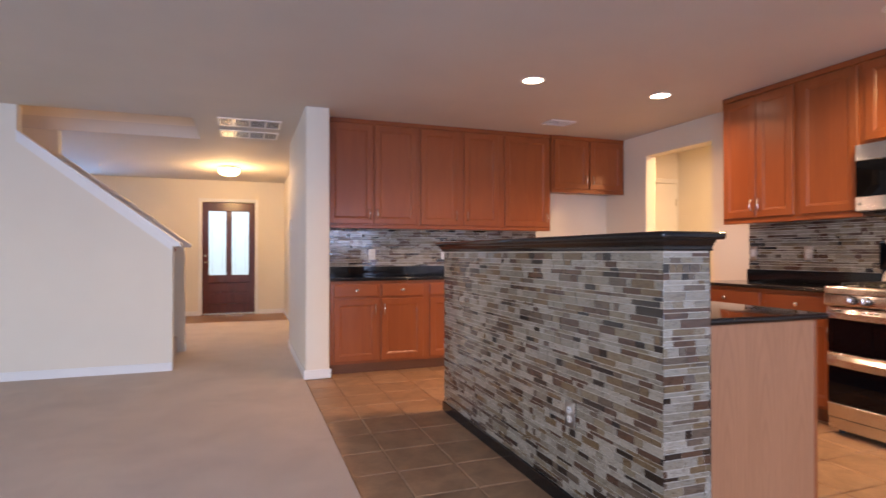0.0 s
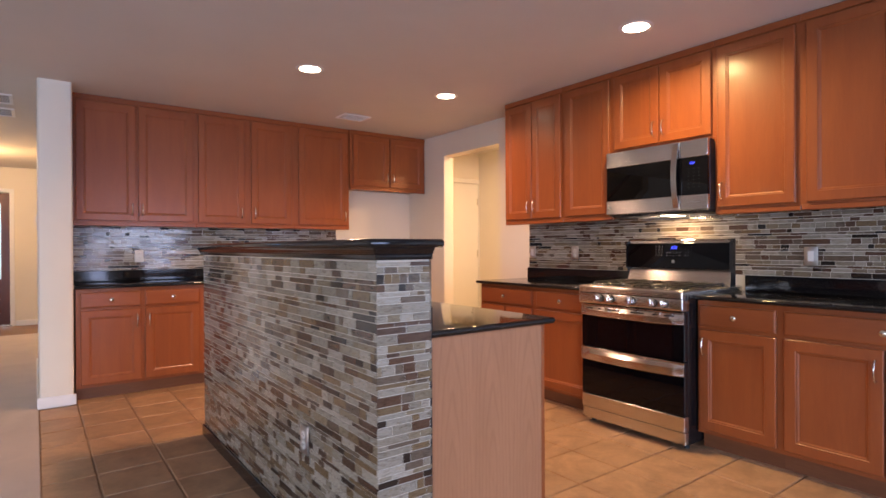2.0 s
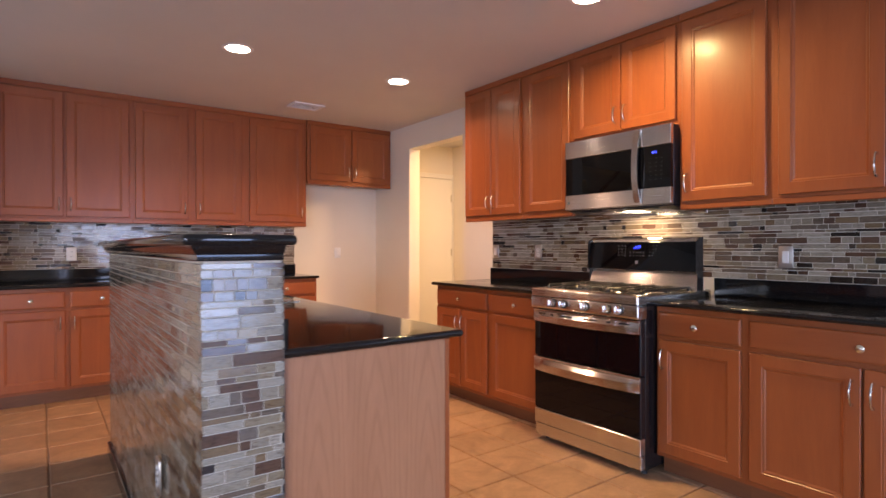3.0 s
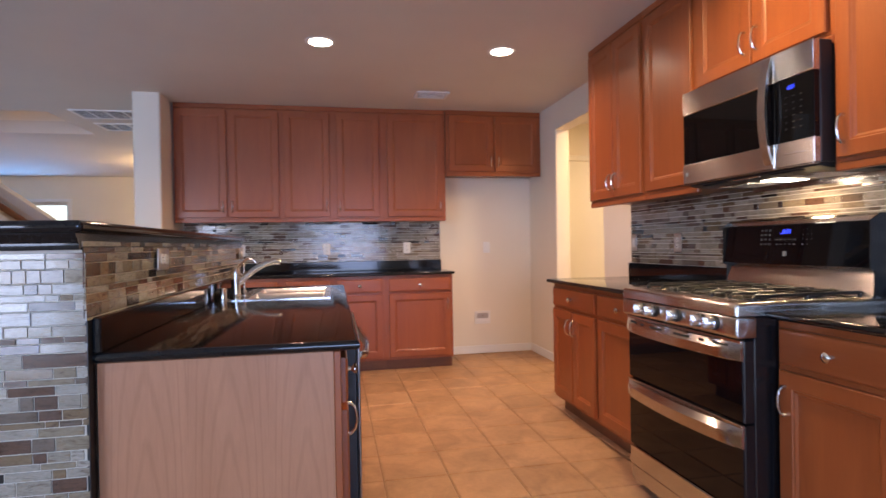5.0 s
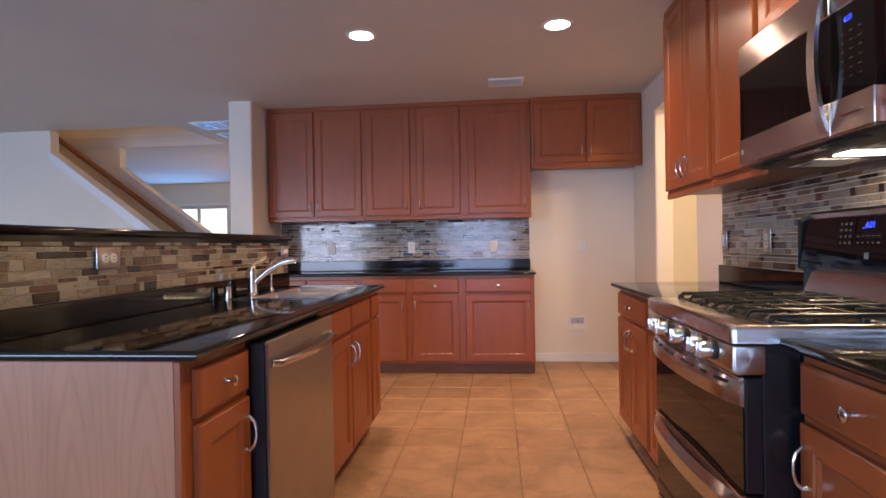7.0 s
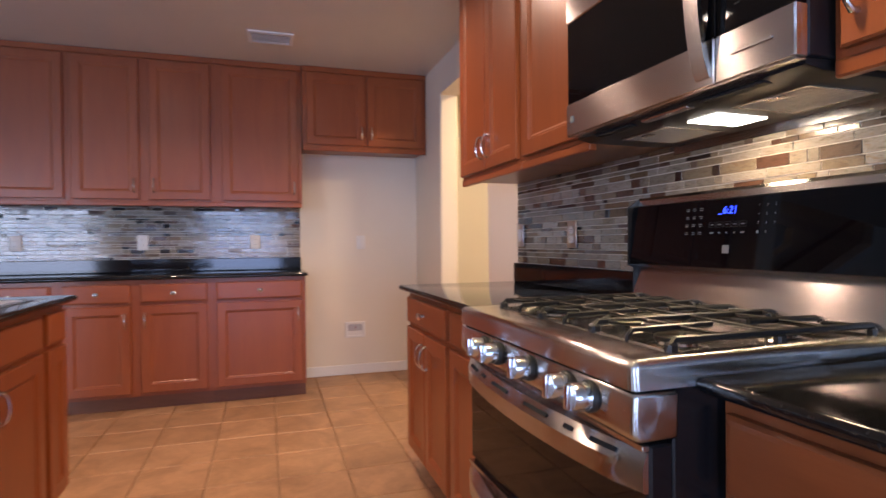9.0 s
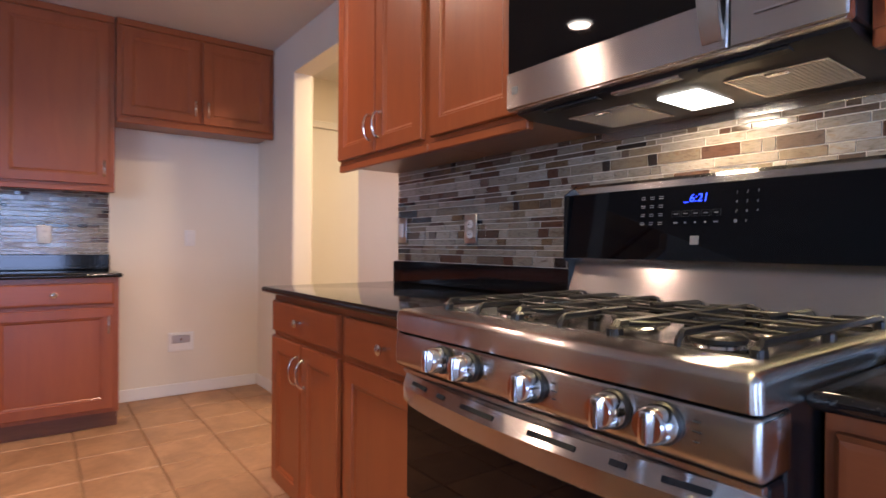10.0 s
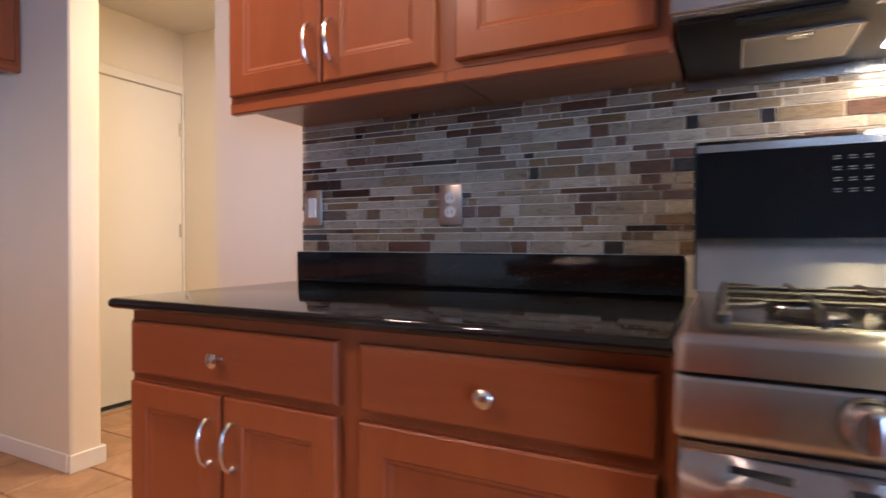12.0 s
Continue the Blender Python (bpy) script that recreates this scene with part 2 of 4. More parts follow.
def floor_tile_mat(name, joined):
    m, n, l, b = mat(name, (0.4, 0.25, 0.15), 0.4)
    src = n.new("ShaderNodeNewGeometry" if joined else "ShaderNodeObjectInfo")
    rnd = src.outputs["Random Per Island" if joined else "Random"]
    tone = ramp(n, l, rnd, [(0.0, (0.40, 0.24, 0.137)), (0.5, (0.465, 0.287, 0.17)), (1.0, (0.425, 0.262, 0.153))])
    geo = n.new("ShaderNodeNewGeometry")
    mp = n.new("ShaderNodeMapping")
    l.new(geo.outputs["Position"], mp.inputs["Vector"])
    v = mp.outputs["Vector"]
    a = noise_tex(n, l, v, 5.0, 5, 0.6, 0.8)
    c = mix(n, l, 0.75, tone, ramp(n, l, a, [(0.3, (0.58, 0.5, 0.43)), (0.62, (1.08, 1.03, 0.96))]), "MULTIPLY")
    f = noise_tex(n, l, v, 38, 4, 0.65)
    c = mix(n, l, 0.5, c, ramp(n, l, f, [(0.35, (0.82, 0.8, 0.78)), (0.6, (1, 1, 1))]), "MULTIPLY")
    l.new(c, b.inputs["Base Color"])
    rough_var(n, l, b, a, 0.4, 0.6)
    bump(n, l, b, a, 0.1, 0.004)
    return m


FTILE, FTILE_J = floor_tile_mat("ceramic_floor_tile", False), floor_tile_mat("ceramic_floor_tile_rest", True)
GROUT = paint("grout", (0.31, 0.19, 0.112), 150, 0.2, 0.9)
GROUT_W = paint("pale_grout", (0.58, 0.52, 0.43), 150, 0.2, 0.9)
MOS, MOS_J = mosaic_glass("mosaic_glass", False), mosaic_glass("mosaic_glass_rest", True)


def glow(name, color, strength):
    m, n, l, b = mat(name, color, 0.4)
    b.inputs["Emission Color"].default_value = (*color, 1)
    b.inputs["Emission Strength"].default_value = strength
    return m


LENS = glow("lamp_lens", (1.0, 0.9, 0.72), 22.0)
DOME = glow("dome_glass", (1.0, 0.78, 0.42), DOMEGLOW)
HOODLENS = glow("hood_lens", (1.0, 0.9, 0.7), 16.0)
LED = glow("blue_led", (0.03, 0.06, 1.0), 5.0)
GLASS, bn, bl, bb = mat("window_glass", (1, 1, 1), 0.02)
bb.inputs["Transmission Weight"].default_value = 1.0
FROST, bn, bl, bb = mat("textured_door_glass", (0.62, 0.80, 1.0), 0.35)
bb.inputs["Transmission Weight"].default_value = 1.0
bump(bn, bl, bb, noise_tex(bn, bl, coords(bn, bl, (1, 1, 0.4)), 60, 3), 0.5, 0.01)


# ---- building helpers ----
def box(bm, x0, x1, y0, y1, z0, z1, bevel=0.0, seg=1):
    vs = [bm.verts.new((x, y, z)) for x in (x0, x1) for y in (y0, y1) for z in (z0, z1)]
    q = [(0, 1, 3, 2), (4, 6, 7, 5), (0, 4, 5, 1), (2, 3, 7, 6), (0, 2, 6, 4), (1, 5, 7, 3)]
    fs = [bm.faces.new([vs[i] for i in f]) for f in q]
    if bevel:
        es = list({e for f in fs for e in f.edges})
        ease(bm, es, bevel, seg)
    return bm


def ease(bm, edges, offset, seg):
    """Bevels edges; the broad faces beside them stay flat-shaded, the new ones smooth."""
    for f in {f for e in edges for f in e.link_faces}:
        f.material_index = 1
    made = bmesh.ops.bevel(bm, geom=list(edges), offset=offset, segments=seg, profile=0.5, affect="EDGES")
    for f in made["faces"]:
        f.material_index = 0


def prism(bm, pts, a, b, axis):
    """Extrudes a 2D outline from a to b along an axis: 'x' takes (y, z), 'y' takes (x, z), 'z' takes (x, y)."""
    def at(p, t):
        return (t, p[0], p[1]) if axis == "x" else (p[0], t, p[1]) if axis == "y" else (p[0], p[1], t)
    lo, hi = [bm.verts.new(at(p, a)) for p in pts], [bm.verts.new(at(p, b)) for p in pts]
    fs = [bm.faces.new(lo), bm.faces.new(hi[::-1])]
    for i in range(len(pts)):
        j = (i + 1) % len(pts)
        fs.append(bm.faces.new([lo[i], hi[i], hi[j], lo[j]]))
    bmesh.ops.recalc_face_normals(bm, faces=fs)
    return bm


def lathe(bm, profile, m=Matrix(), seg=20):
    """Turns (radius, height) pairs round z."""
    rings = []
    for r, h in profile:
        if r < 1e-6:
            rings.append([bm.verts.new(m @ Vector((0, 0, h)))])
        else:
            rings.append([bm.verts.new(m @ Vector((r * math.cos(i * math.tau / seg), r * math.sin(i * math.tau / seg), h))) for i in range(seg)])
    fs = []
    for a, b in zip(rings, rings[1:]):
        for i in range(seg):
            j = (i + 1) % seg
            vs = [a[i % len(a)], a[j % len(a)], b[j % len(b)], b[i % len(b)]]
            u = []
            for v in vs:
                if v not in u:
                    u.append(v)
            if len(u) > 2:
                fs.append(bm.faces.new(u))
    bmesh.ops.recalc_face_normals(bm, faces=fs)
    return bm


def tube(bm, pts, r, seg=8, flat=1.0):
    """A round bar along points; r may be a list."""
    pts = [Vector(p) for p in pts]
    rs = r if isinstance(r, (list, tuple)) else [r] * len(pts)
    rings, side = [], None
    for i, p in enumerate(pts):
        d = (pts[min(i + 1, len(pts) - 1)] - pts[max(i - 1, 0)]).normalized()
        if side is None:
            side = d.orthogonal().normalized()
        side = (side - d * side.dot(d)).normalized()
        up = d.cross(side)
        rings.append([bm.verts.new(p + rs[i] * (math.cos(k * math.tau / seg) * side + flat * math.sin(k * math.tau / seg) * up)) for k in range(seg)])
    fs = []
    for a, b in zip(rings, rings[1:]):
        for k in range(seg):
            fs.append(bm.faces.new([a[k], a[(k + 1) % seg], b[(k + 1) % seg], b[k]]))
    fs += [bm.faces.new(rings[0]), bm.faces.new(rings[-1])]
    bmesh.ops.recalc_face_normals(bm, faces=fs)
    return bm


def mesh(name, bm, material, smooth=35):
    me = bpy.data.meshes.new(name)
    bmesh.ops.triangulate(bm, faces=[f for f in bm.faces if len(f.verts) > 4])
    bm.to_mesh(me)
    bm.free()
    me.materials.append(material)
    if smooth:
        for p in me.polygons:
            p.use_smooth = p.material_index == 0
        me.set_sharp_from_angle(angle=radians(smooth))
    for p in me.polygons:
        p.material_index = 0
    return me


def part(name, bm, material, parent, label="", m=None):
    ob = new(name, bm if isinstance(bm, bpy.types.Mesh) else mesh(name, bm, material))
    ob.parent = parent
    if m is not None:
        ob.matrix_basis = m
    return tagged(ob, label)


def solid(name, bm, material, label, category, kind="structure"):
    return tagged(new(name, mesh(name, bm, material)), label, category, "", kind)


def thing(name, m, label, category, group=""):
    ob = new(name)
    ob.empty_display_size = 0.1
    ob.matrix_basis = m
    return tagged(ob, label, category, group)


def B():
    return bmesh.new()


def rounded(bm, test, width=0.018, seg=3):
    es = [e for e in bm.edges if test(e.verts[0].co) and test(e.verts[1].co) and abs(e.verts[0].co.z - e.verts[1].co.z) > 0.3]
    ease(bm, es, width, seg)
    return bm

# ---- the building ----
CH = 2.50


def wall(name, pieces, label, corner=None):
    bm = B()
    for p in pieces:
        box(bm, *p)
    if corner:
        rounded(bm, corner)
    return solid(name, bm, WALL, label, "wall")


# carpet, tile bed and entry floor
bm = B()
box(bm, -4.0, 2.11, -3.0, 10.5, -0.1, 0.004)
box(bm, 2.11, 2.31, 5.83, 10.5, -0.1, 0.003)
solid("floor_carpet", bm, CARPET, "beige cut-pile carpet with faint tread marks", "carpet")
bm = B()
box(bm, 2.11, 5.86, -3.0, 5.83, -0.1, -0.007)
box(bm, 2.31, 5.86, 5.83, 6.47, -0.1, -0.007)
box(bm, 5.86, 7.07, 4.0, 6.55, -0.1, -0.0075)
floor_kitchen = solid("floor_kitchen", bm, GROUT, "kitchen floor of tan ceramic tiles with brown grout", "floor")
bm = B()
box(bm, -4.0, 2.31, 10.5, 11.69, -0.1, 0.0)
solid("floor_entry", bm, CABUNDER, "brown entry floor at the front door", "floor")

bm = prism(B(), [(-3.15, 0), (4.81, 0), (4.81, 2.25), (5.745, 2.25), (5.745, 0), (6.59, 0), (6.59, CH), (-3.15, CH)], 5.86, 6.0, "x")
rounded(bm, lambda c: abs(c.y - 4.81) < 0.01 or abs(c.y - 5.745) < 0.01)
wall_right = solid("wall_right", bm, WALL, "cream painted kitchen wall with an opening to a back passage", "wall")
wall_back = wall("wall_back", [(2.334, 5.86, 6.47, 6.59, 0, CH)], "cream painted back wall of the kitchen")
wall("wall_pillar", [(2.114, 2.334, 5.83, 7.75, 0, CH)], "cream wall end beside the kitchen cabinets with rounded corners", lambda c: c.y < 5.88)
wall("wall_hall", [(2.31, 2.43, 7.751, 11.69, 0, CH)], "cream wall along the entry hall")
wall("wall_front", [(-4.0, -2.17, 11.69, 11.84, 0, CH), (-2.17, -0.87, 11.69, 11.84, 0, 0.85), (-2.17, -0.87, 11.69, 11.84, 2.04, CH),
                    (-0.87, 0.855, 11.69, 11.84, 0, CH), (0.855, 1.775, 11.69, 11.84, 2.1, CH), (1.775, 2.55, 11.69, 11.84, 0, CH)],
     "cream front wall with the entry door and a window")
# unseen wall; its opening is made up for the added side lamp
wall("wall_left", [(-4.15, -4.0, -3.15, -0.3, 0, CH), (-4.15, -4.0, -0.3, 2.3, 0, 0.45), (-4.15, -4.0, -0.3, 2.3, 2.05, CH), (-4.15, -4.0, 2.3, 11.84, 0, CH)],
     "unseen cream wall closing the living room, with an opening for the added side light")
wall("wall_rear", [(-4.0, -2.7, -3.15, -3.0, 0, CH), (-2.7, 0.9, -3.15, -3.0, 0, 0.1), (-2.7, 0.9, -3.15, -3.0, 2.1, CH), (0.9, 3.1, -3.15, -3.0, 0, CH),
                   (3.1, 4.9, -3.15, -3.0, 0, 0.06), (3.1, 4.9, -3.15, -3.0, 2.1, CH), (4.9, 5.86, -3.15, -3.0, 0, CH)], "cream rear wall with window openings")
wall("wall_passage_side", [(7.07, 7.19, 3.88, 6.67, 0, CH)], "cream side wall of the back passage")
wall("wall_passage_end", [(6.0, 7.07, 6.55, 6.67, 2.08, CH), (6.0, 6.23, 6.55, 6.67, 0, 2.08)], "cream end wall of the back passage round a door")
wall("wall_passage_near", [(6.0, 7.07, 3.88, 4.0, 0, CH)], "cream wall closing the back passage")

# stair walls that follow the flight
SL = 0.775


def stair_wall(name, y0, y1, xl, label):
    zt = 1.25
    return solid(name, prism(B(), [(-4.0, 0), (0.928, 0), (0.928, zt), (xl, zt + SL * (0.928 - xl)), (xl, CH), (-4.0, CH)], y0, y1, "y"), WALL, label, "wall")


stair_wall("wall_stair", 6.65, 6.77, -0.35, "white painted half wall sloping along the stairs")
stair_wall("wall_stair_far", 7.75, 7.87, -0.33, "white painted half wall on the far side of the stairs")
for yc, xl in ((6.71, -0.35), (7.81, -0.33)):
    z0 = 1.25
    bm = prism(B(), [(1.0, z0 - 0.03), (1.0, z0 + 0.005), (0.96, z0 + 0.032), (xl, z0 + SL * (0.928 - xl) + 0.028), (xl, z0 + SL * (0.928 - xl)), (0.928, z0), (0.928, z0 - 0.03)],
               yc - 0.085, yc + 0.085, "y")
    solid("trim_stair_cap", bm, TRIM, "white painted cap along the sloping half wall", "trim")
    solid("trim_stair_apron", prism(B(), [(0.928, z0 - 0.075), (0.928, z0 - 0.002), (xl, z0 + SL * (0.928 - xl) - 0.002), (xl, z0 + SL * (0.928 - xl) - 0.075)], yc - 0.075, yc - 0.061, "y"),
          TRIM, "white painted moulding under the stair cap", "trim")
bm = B()
for i in range(13):
    x = 0.86 - i * 0.228
    box(bm, x - 0.228 - (0.3 if i == 12 else 0), x, 6.775, 7.745, 0.005, 0.19 * (i + 1), 0.02, 2)
solid("stairs", bm, CARPET, "carpeted stairs rising between two half walls", "stairs")

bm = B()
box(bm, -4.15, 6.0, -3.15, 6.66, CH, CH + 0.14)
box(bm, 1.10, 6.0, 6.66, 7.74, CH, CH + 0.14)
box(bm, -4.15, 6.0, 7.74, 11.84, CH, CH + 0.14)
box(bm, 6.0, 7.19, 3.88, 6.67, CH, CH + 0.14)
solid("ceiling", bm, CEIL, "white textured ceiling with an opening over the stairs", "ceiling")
bm = B()
box(bm, -4.15, 1.22, 6.54, 6.66, CH + 0.14, 4.9)
box(bm, -4.15, 1.22, 7.74, 7.86, CH + 0.14, 4.9)
box(bm, 1.10, 1.22, 6.66, 7.74, CH + 0.14, 4.9)
box(bm, -4.15, -4.03, 6.66, 7.74, CH, 4.9)
box(bm, -4.15, 1.22, 6.54, 7.86, 4.9, 5.0)
solid("wall_stairwell", bm, WALL, "cream walls of the upper stairwell", "wall")


def baseboard(x0, x1, y0, y1):
    bm = box(B(), x0, x1, y0, y1, 0.0, 0.085, 0.004, 1)
    return solid("baseboard", bm, TRIM, "white painted baseboard", "baseboard")


for r in ((2.100, 2.348, 5.816, 5.829), (2.100, 2.113, 5.83, 7.75), (4.86, 5.847, 6.457, 6.469), (5.847, 5.859, 5.76, 6.456), (-4.0, 0.928, 6.637, 6.649),
          (5.847, 6.012, 5.732, 5.744), (-0.9, 0.79, 11.677, 11.689), (1.84, 2.297, 11.677, 11.689), (2.297, 2.309, 7.76, 11.677), (0.929, 0.941, 7.75, 7.87),
          (6.0, 6.012, 5.745, 6.55)):
    baseboard(*r)


# ---- front door, window, passage door ----
def casing(x0, x1, z1, y, z0=0.0, sill=False):
    bm = B()
    w = 0.06
    box(bm, x0 - w, x0, y - 0.018, y, z0, z1 + w, 0.004)
    box(bm, x1, x1 + w, y - 0.018, y, z0, z1 + w, 0.004)
    box(bm, x0, x1, y - 0.018, y, z1, z1 + w, 0.004)
    if sill:
        box(bm, x0 - w, x1 + w, y - 0.04, y, z0 - 0.03, z0, 0.004)
    return bm


front_door = thing("door_1", pose(0.855, 11.74, 0.0), "closed dark mahogany entry door with two tall textured panes", "door")
tagged(front_door, kind="structure")
bm = B()
for x0, x1, z0, z1 in ((0, 0.11, 0.03, 2.095), (0.81, 0.92, 0.03, 2.095), (0.11, 0.81, 1.93, 2.095), (0.11, 0.81, 0.60, 0.74), (0.11, 0.81, 0.03, 0.2), (0.41, 0.51, 0.74, 1.93)):
    box(bm, x0, x1, 0, 0.045, z0, z1, 0.003)
part("leaf", bm, MAHOG, front_door)
part("lower_panel", box(B(), 0.1, 0.82, 0.014, 0.03, 0.2, 0.60, 0.01), MAHOG, front_door)
part("panel_rail", box(B(), 0.1, 0.82, 0.004, 0.03, 0.38, 0.42, 0.004), MAHOG, front_door)
for x0, x1 in ((0.11, 0.41), (0.51, 0.81)):
    p = part("pane", box(B(), x0, x1, 0.018, 0.024, 0.74, 1.93), FROST, front_door, "rippled translucent glass pane")
    p.visible_shadow = False
    part("caming", tube(B(), [(x0 + 0.06, 0.014, 0.76), (x0 + 0.06, 0.014, 1.91)], 0.003, 5), PEWTER, front_door)
    part("caming", tube(B(), [(x1 - 0.06, 0.014, 0.76), (x1 - 0.06, 0.014, 1.91)], 0.003, 5), PEWTER, front_door)
part("lever_handle", tube(tube(B(), [(0.05, -0.001, 0.98), (0.05, -0.05, 0.98)], 0.012), [(0.05, -0.045, 0.98), (0.14, -0.045, 0.985)], 0.009), NICKEL, front_door, "satin nickel lever")
part("deadbolt", lathe(B(), [(0, 0.02), (0.02, 0.018), (0.03, 0.0)], pose(0.05, 0, 1.1, 90)), NICKEL, front_door)
part("threshold", box(B(), -0.02, 0.94, -0.08, 0.06, 0.0, 0.028, 0.006), NICKEL, front_door)
solid("trim_front_door", casing(0.855, 1.775, 2.1, 11.689), TRIM, "white casing round the entry door", "trim")

win = thing("window_1", pose(-2.17, 11.74, 0.85), "white framed front window with a central mullion", "window")
tagged(win, kind="structure")
bm = B()
for x0, x1, z0, z1 in ((0, 0.05, 0, 1.19), (1.25, 1.3, 0, 1.19), (0.05, 1.25, 0, 0.05), (0.05, 1.25, 1.14, 1.19), (0.62, 0.68, 0.05, 1.14)):
    box(bm, x0, x1, 0, 0.05, z0, z1, 0.003)
part("window_frame", bm, TRIM, win)
for x0, x1 in ((0.05, 0.62), (0.68, 1.25)):
    part("pane", box(B(), x0, x1, 0.02, 0.026, 0.05, 1.14), GLASS, win).visible_shadow = False
solid("trim_front_window", casing(-2.17, -0.87, 2.04, 11.689, 0.85, True), TRIM, "white casing round the front window", "trim")

pdoor = thing("door_2", pose(6.24, 6.5515, 0.0), "closed plain white flush door in the back passage", "door")
tagged(pdoor, kind="structure")
part("leaf", box(B(), -0.008, 0.828, 0, 0.04, 0.012, 2.077, 0.003), DOORWHITE, pdoor)
for z in (0.3, 1.12, 1.83):
    part("hinge", tube(B(), [(0.795, -0.006, z - 0.045), (0.795, -0.006, z + 0.045)], 0.007), NICKEL, pdoor)
part("sweep", box(B(), 0.0, 0.8, -0.004, -0.001, 0.002, 0.02), BLACKPLASTIC, pdoor)
part("threshold", box(B(), 0.0, 0.8, -0.06, -0.006, -0.006, 0.006, 0.002), NICKEL, pdoor)
bm = B()
box(bm, 7.05, 7.068, 6.532, 6.548, 0, 2.14, 0.004)
box(bm, 6.17, 7.05, 6.532, 6.548, 2.08, 2.14, 0.004)
box(bm, 6.17, 6.235, 6.532, 6.548, 0, 2.08, 0.004)
solid("trim_passage_door", bm, DOORWHITE, "white casing round the passage door", "trim")

# handrail
rail = thing("handrail", pose(0, 0, 0), "oak handrail on brackets along the stair wall", "handrail")
hx0, hz0, hx1, hz1 = 0.8, 1.207, -1.6, 1.207 + 0.742 * 2.4
part("rail", tube(B(), [(hx0 + 0.01, 7.745, hz0 - 0.02), (hx0, 7.66, hz0), (hx1, 7.66, hz1)], 0.035, 10, 0.85), RAIL, rail)
for k in (0.06, 0.25, 0.5, 0.85):
    x, z = hx0 + (hx1 - hx0) * k, hz0 + (hz1 - hz0) * k
    part("bracket", tube(B(), [(x, 7.748, z - 0.08), (x, 7.69, z - 0.065), (x, 7.66, z - 0.025)], 0.007), NICKEL, rail)


# ---- ceiling fittings ----
for cx, cy in CANS:
    lamp = thing("recessed_light", pose(cx, cy, CH), "lit recessed ceiling downlight with a white trim ring", "ceiling light", "kitchen downlights")
    part("trim_ring", lathe(B(), [(0.075, 0.0), (0.075, -0.004), (0.098, -0.002), (0.1, 0.0)], seg=32), TRIM, lamp)
    part("lens", lathe(B(), [(0.0, -0.003), (0.075, -0.003), (0.075, 0.0)], seg=32), LENS, lamp, "glowing warm white lens")
dome = thing("hall_ceiling_light", pose(1.36, 9.9, CH), "lit frosted dome ceiling light in the hall", "ceiling light")
part("base", lathe(B(), [(0.06, 0.0), (0.15, -0.005), (0.15, -0.03), (0.0, -0.03)], seg=28), NICKEL, dome)
part("shade", lathe(B(), [(0.14, -0.03), (0.155, -0.06), (0.14, -0.10), (0.09, -0.13), (0.0, -0.14)], seg=28), DOME, dome, "glowing frosted glass bowl")


def vent(x0, x1, y0, y1, label, rows, cols, name):
    v = thing(name, pose(x0, y0, CH), label, "ceiling vent")
    w, d, f = x1 - x0, y1 - y0, 0.025
    bm = B()
    for a in ((0, w, 0, f), (0, w, d - f, d), (0, f, f, d - f), (w - f, w, f, d - f)):
        box(bm, *a, -0.012, 0.0, 0.002)
    for c in range(1, cols):
        box(bm, w * c / cols - 0.01, w * c / cols + 0.01, f, d - f, -0.01, 0.0)
    part("frame", bm, TRIM, v)
    part("backing", box(B(), f, w - f, f, d - f, -0.003, -0.001), DARKSLOT, v, "dark duct behind the slats")
    s = part("slat", box(B(), f, w - f, -0.004, 0.004, -0.009, -0.005), PEWTER if rows > 6 else TRIM, v)
    s.matrix_basis = pose(0, f + (d - 2 * f) / rows * 0.5, 0)
    for r in range(1, rows):
        part("slat", s.data, None, v, "", pose(0, f + (d - 2 * f) / rows * (r + 0.5), 0))


vent(1.33, 1.95, 6.52, 6.88, "white framed return air grille with grey slats", 8, 4, "return_vent")
vent(1.33, 1.95, 7.10, 7.46, "white framed return air grille with grey slats", 8, 4, "return_vent")
vent(4.49, 4.78, 5.49, 5.70, "small white ceiling air register", 6, 1, "ceiling_register")


# ---- cabinets ----
def ring_panel(w, h, rings, back=0.019):
    """A panel in the x-z plane that faces -y, from nested rings of (inset, depth)."""
    bm = B()
    loops = []
    for i, y in [(0.0, back)] + rings:
        loops.append([bm.verts.new(c) for c in ((i, y, i), (w - i, y, i), (w - i, y, h - i), (i, y, h - i))])
    for a, b in zip(loops, loops[1:]):
        for k in range(4):
            j = (k + 1) % 4
            bm.faces.new([a[k], a[j], b[j], b[k]])
    bm.faces.new(loops[-1])
    bm.faces.new(loops[0][::-1])
    return bm


DOOR_RINGS = [(0.0, 0.004), (0.004, 0.0), (0.055, 0.0), (0.058, 0.004), (0.064, 0.0045), (0.072, 0.010)]
DRAWER_RINGS = [(0.0, 0.006), (0.006, 0.001), (0.014, 0.0)]
pull_mesh = tube(B(), [(0, 0, -0.048), (0, -0.010, -0.049), (0, -0.024, -0.036), (0, -0.030, -0.015), (0, -0.031, 0), (0, -0.030, 0.015), (0, -0.024, 0.036), (0, -0.010, 0.049), (0, 0, 0.048)],
                 [0.0075, 0.006, 0.0045, 0.0042, 0.0042, 0.0042, 0.0045, 0.006, 0.0075], 8)
pull_mesh = mesh("bow_pull", pull_mesh, NICKEL)
knob_mesh = mesh("knob", lathe(B(), [(0.008, 0.0), (0.006, 0.012), (0.009, 0.018), (0.0155, 0.021), (0.016, 0.026), (0.011, 0.030), (0.0, 0.031)], pose(0, 0, 0, 90), 16), NICKEL)


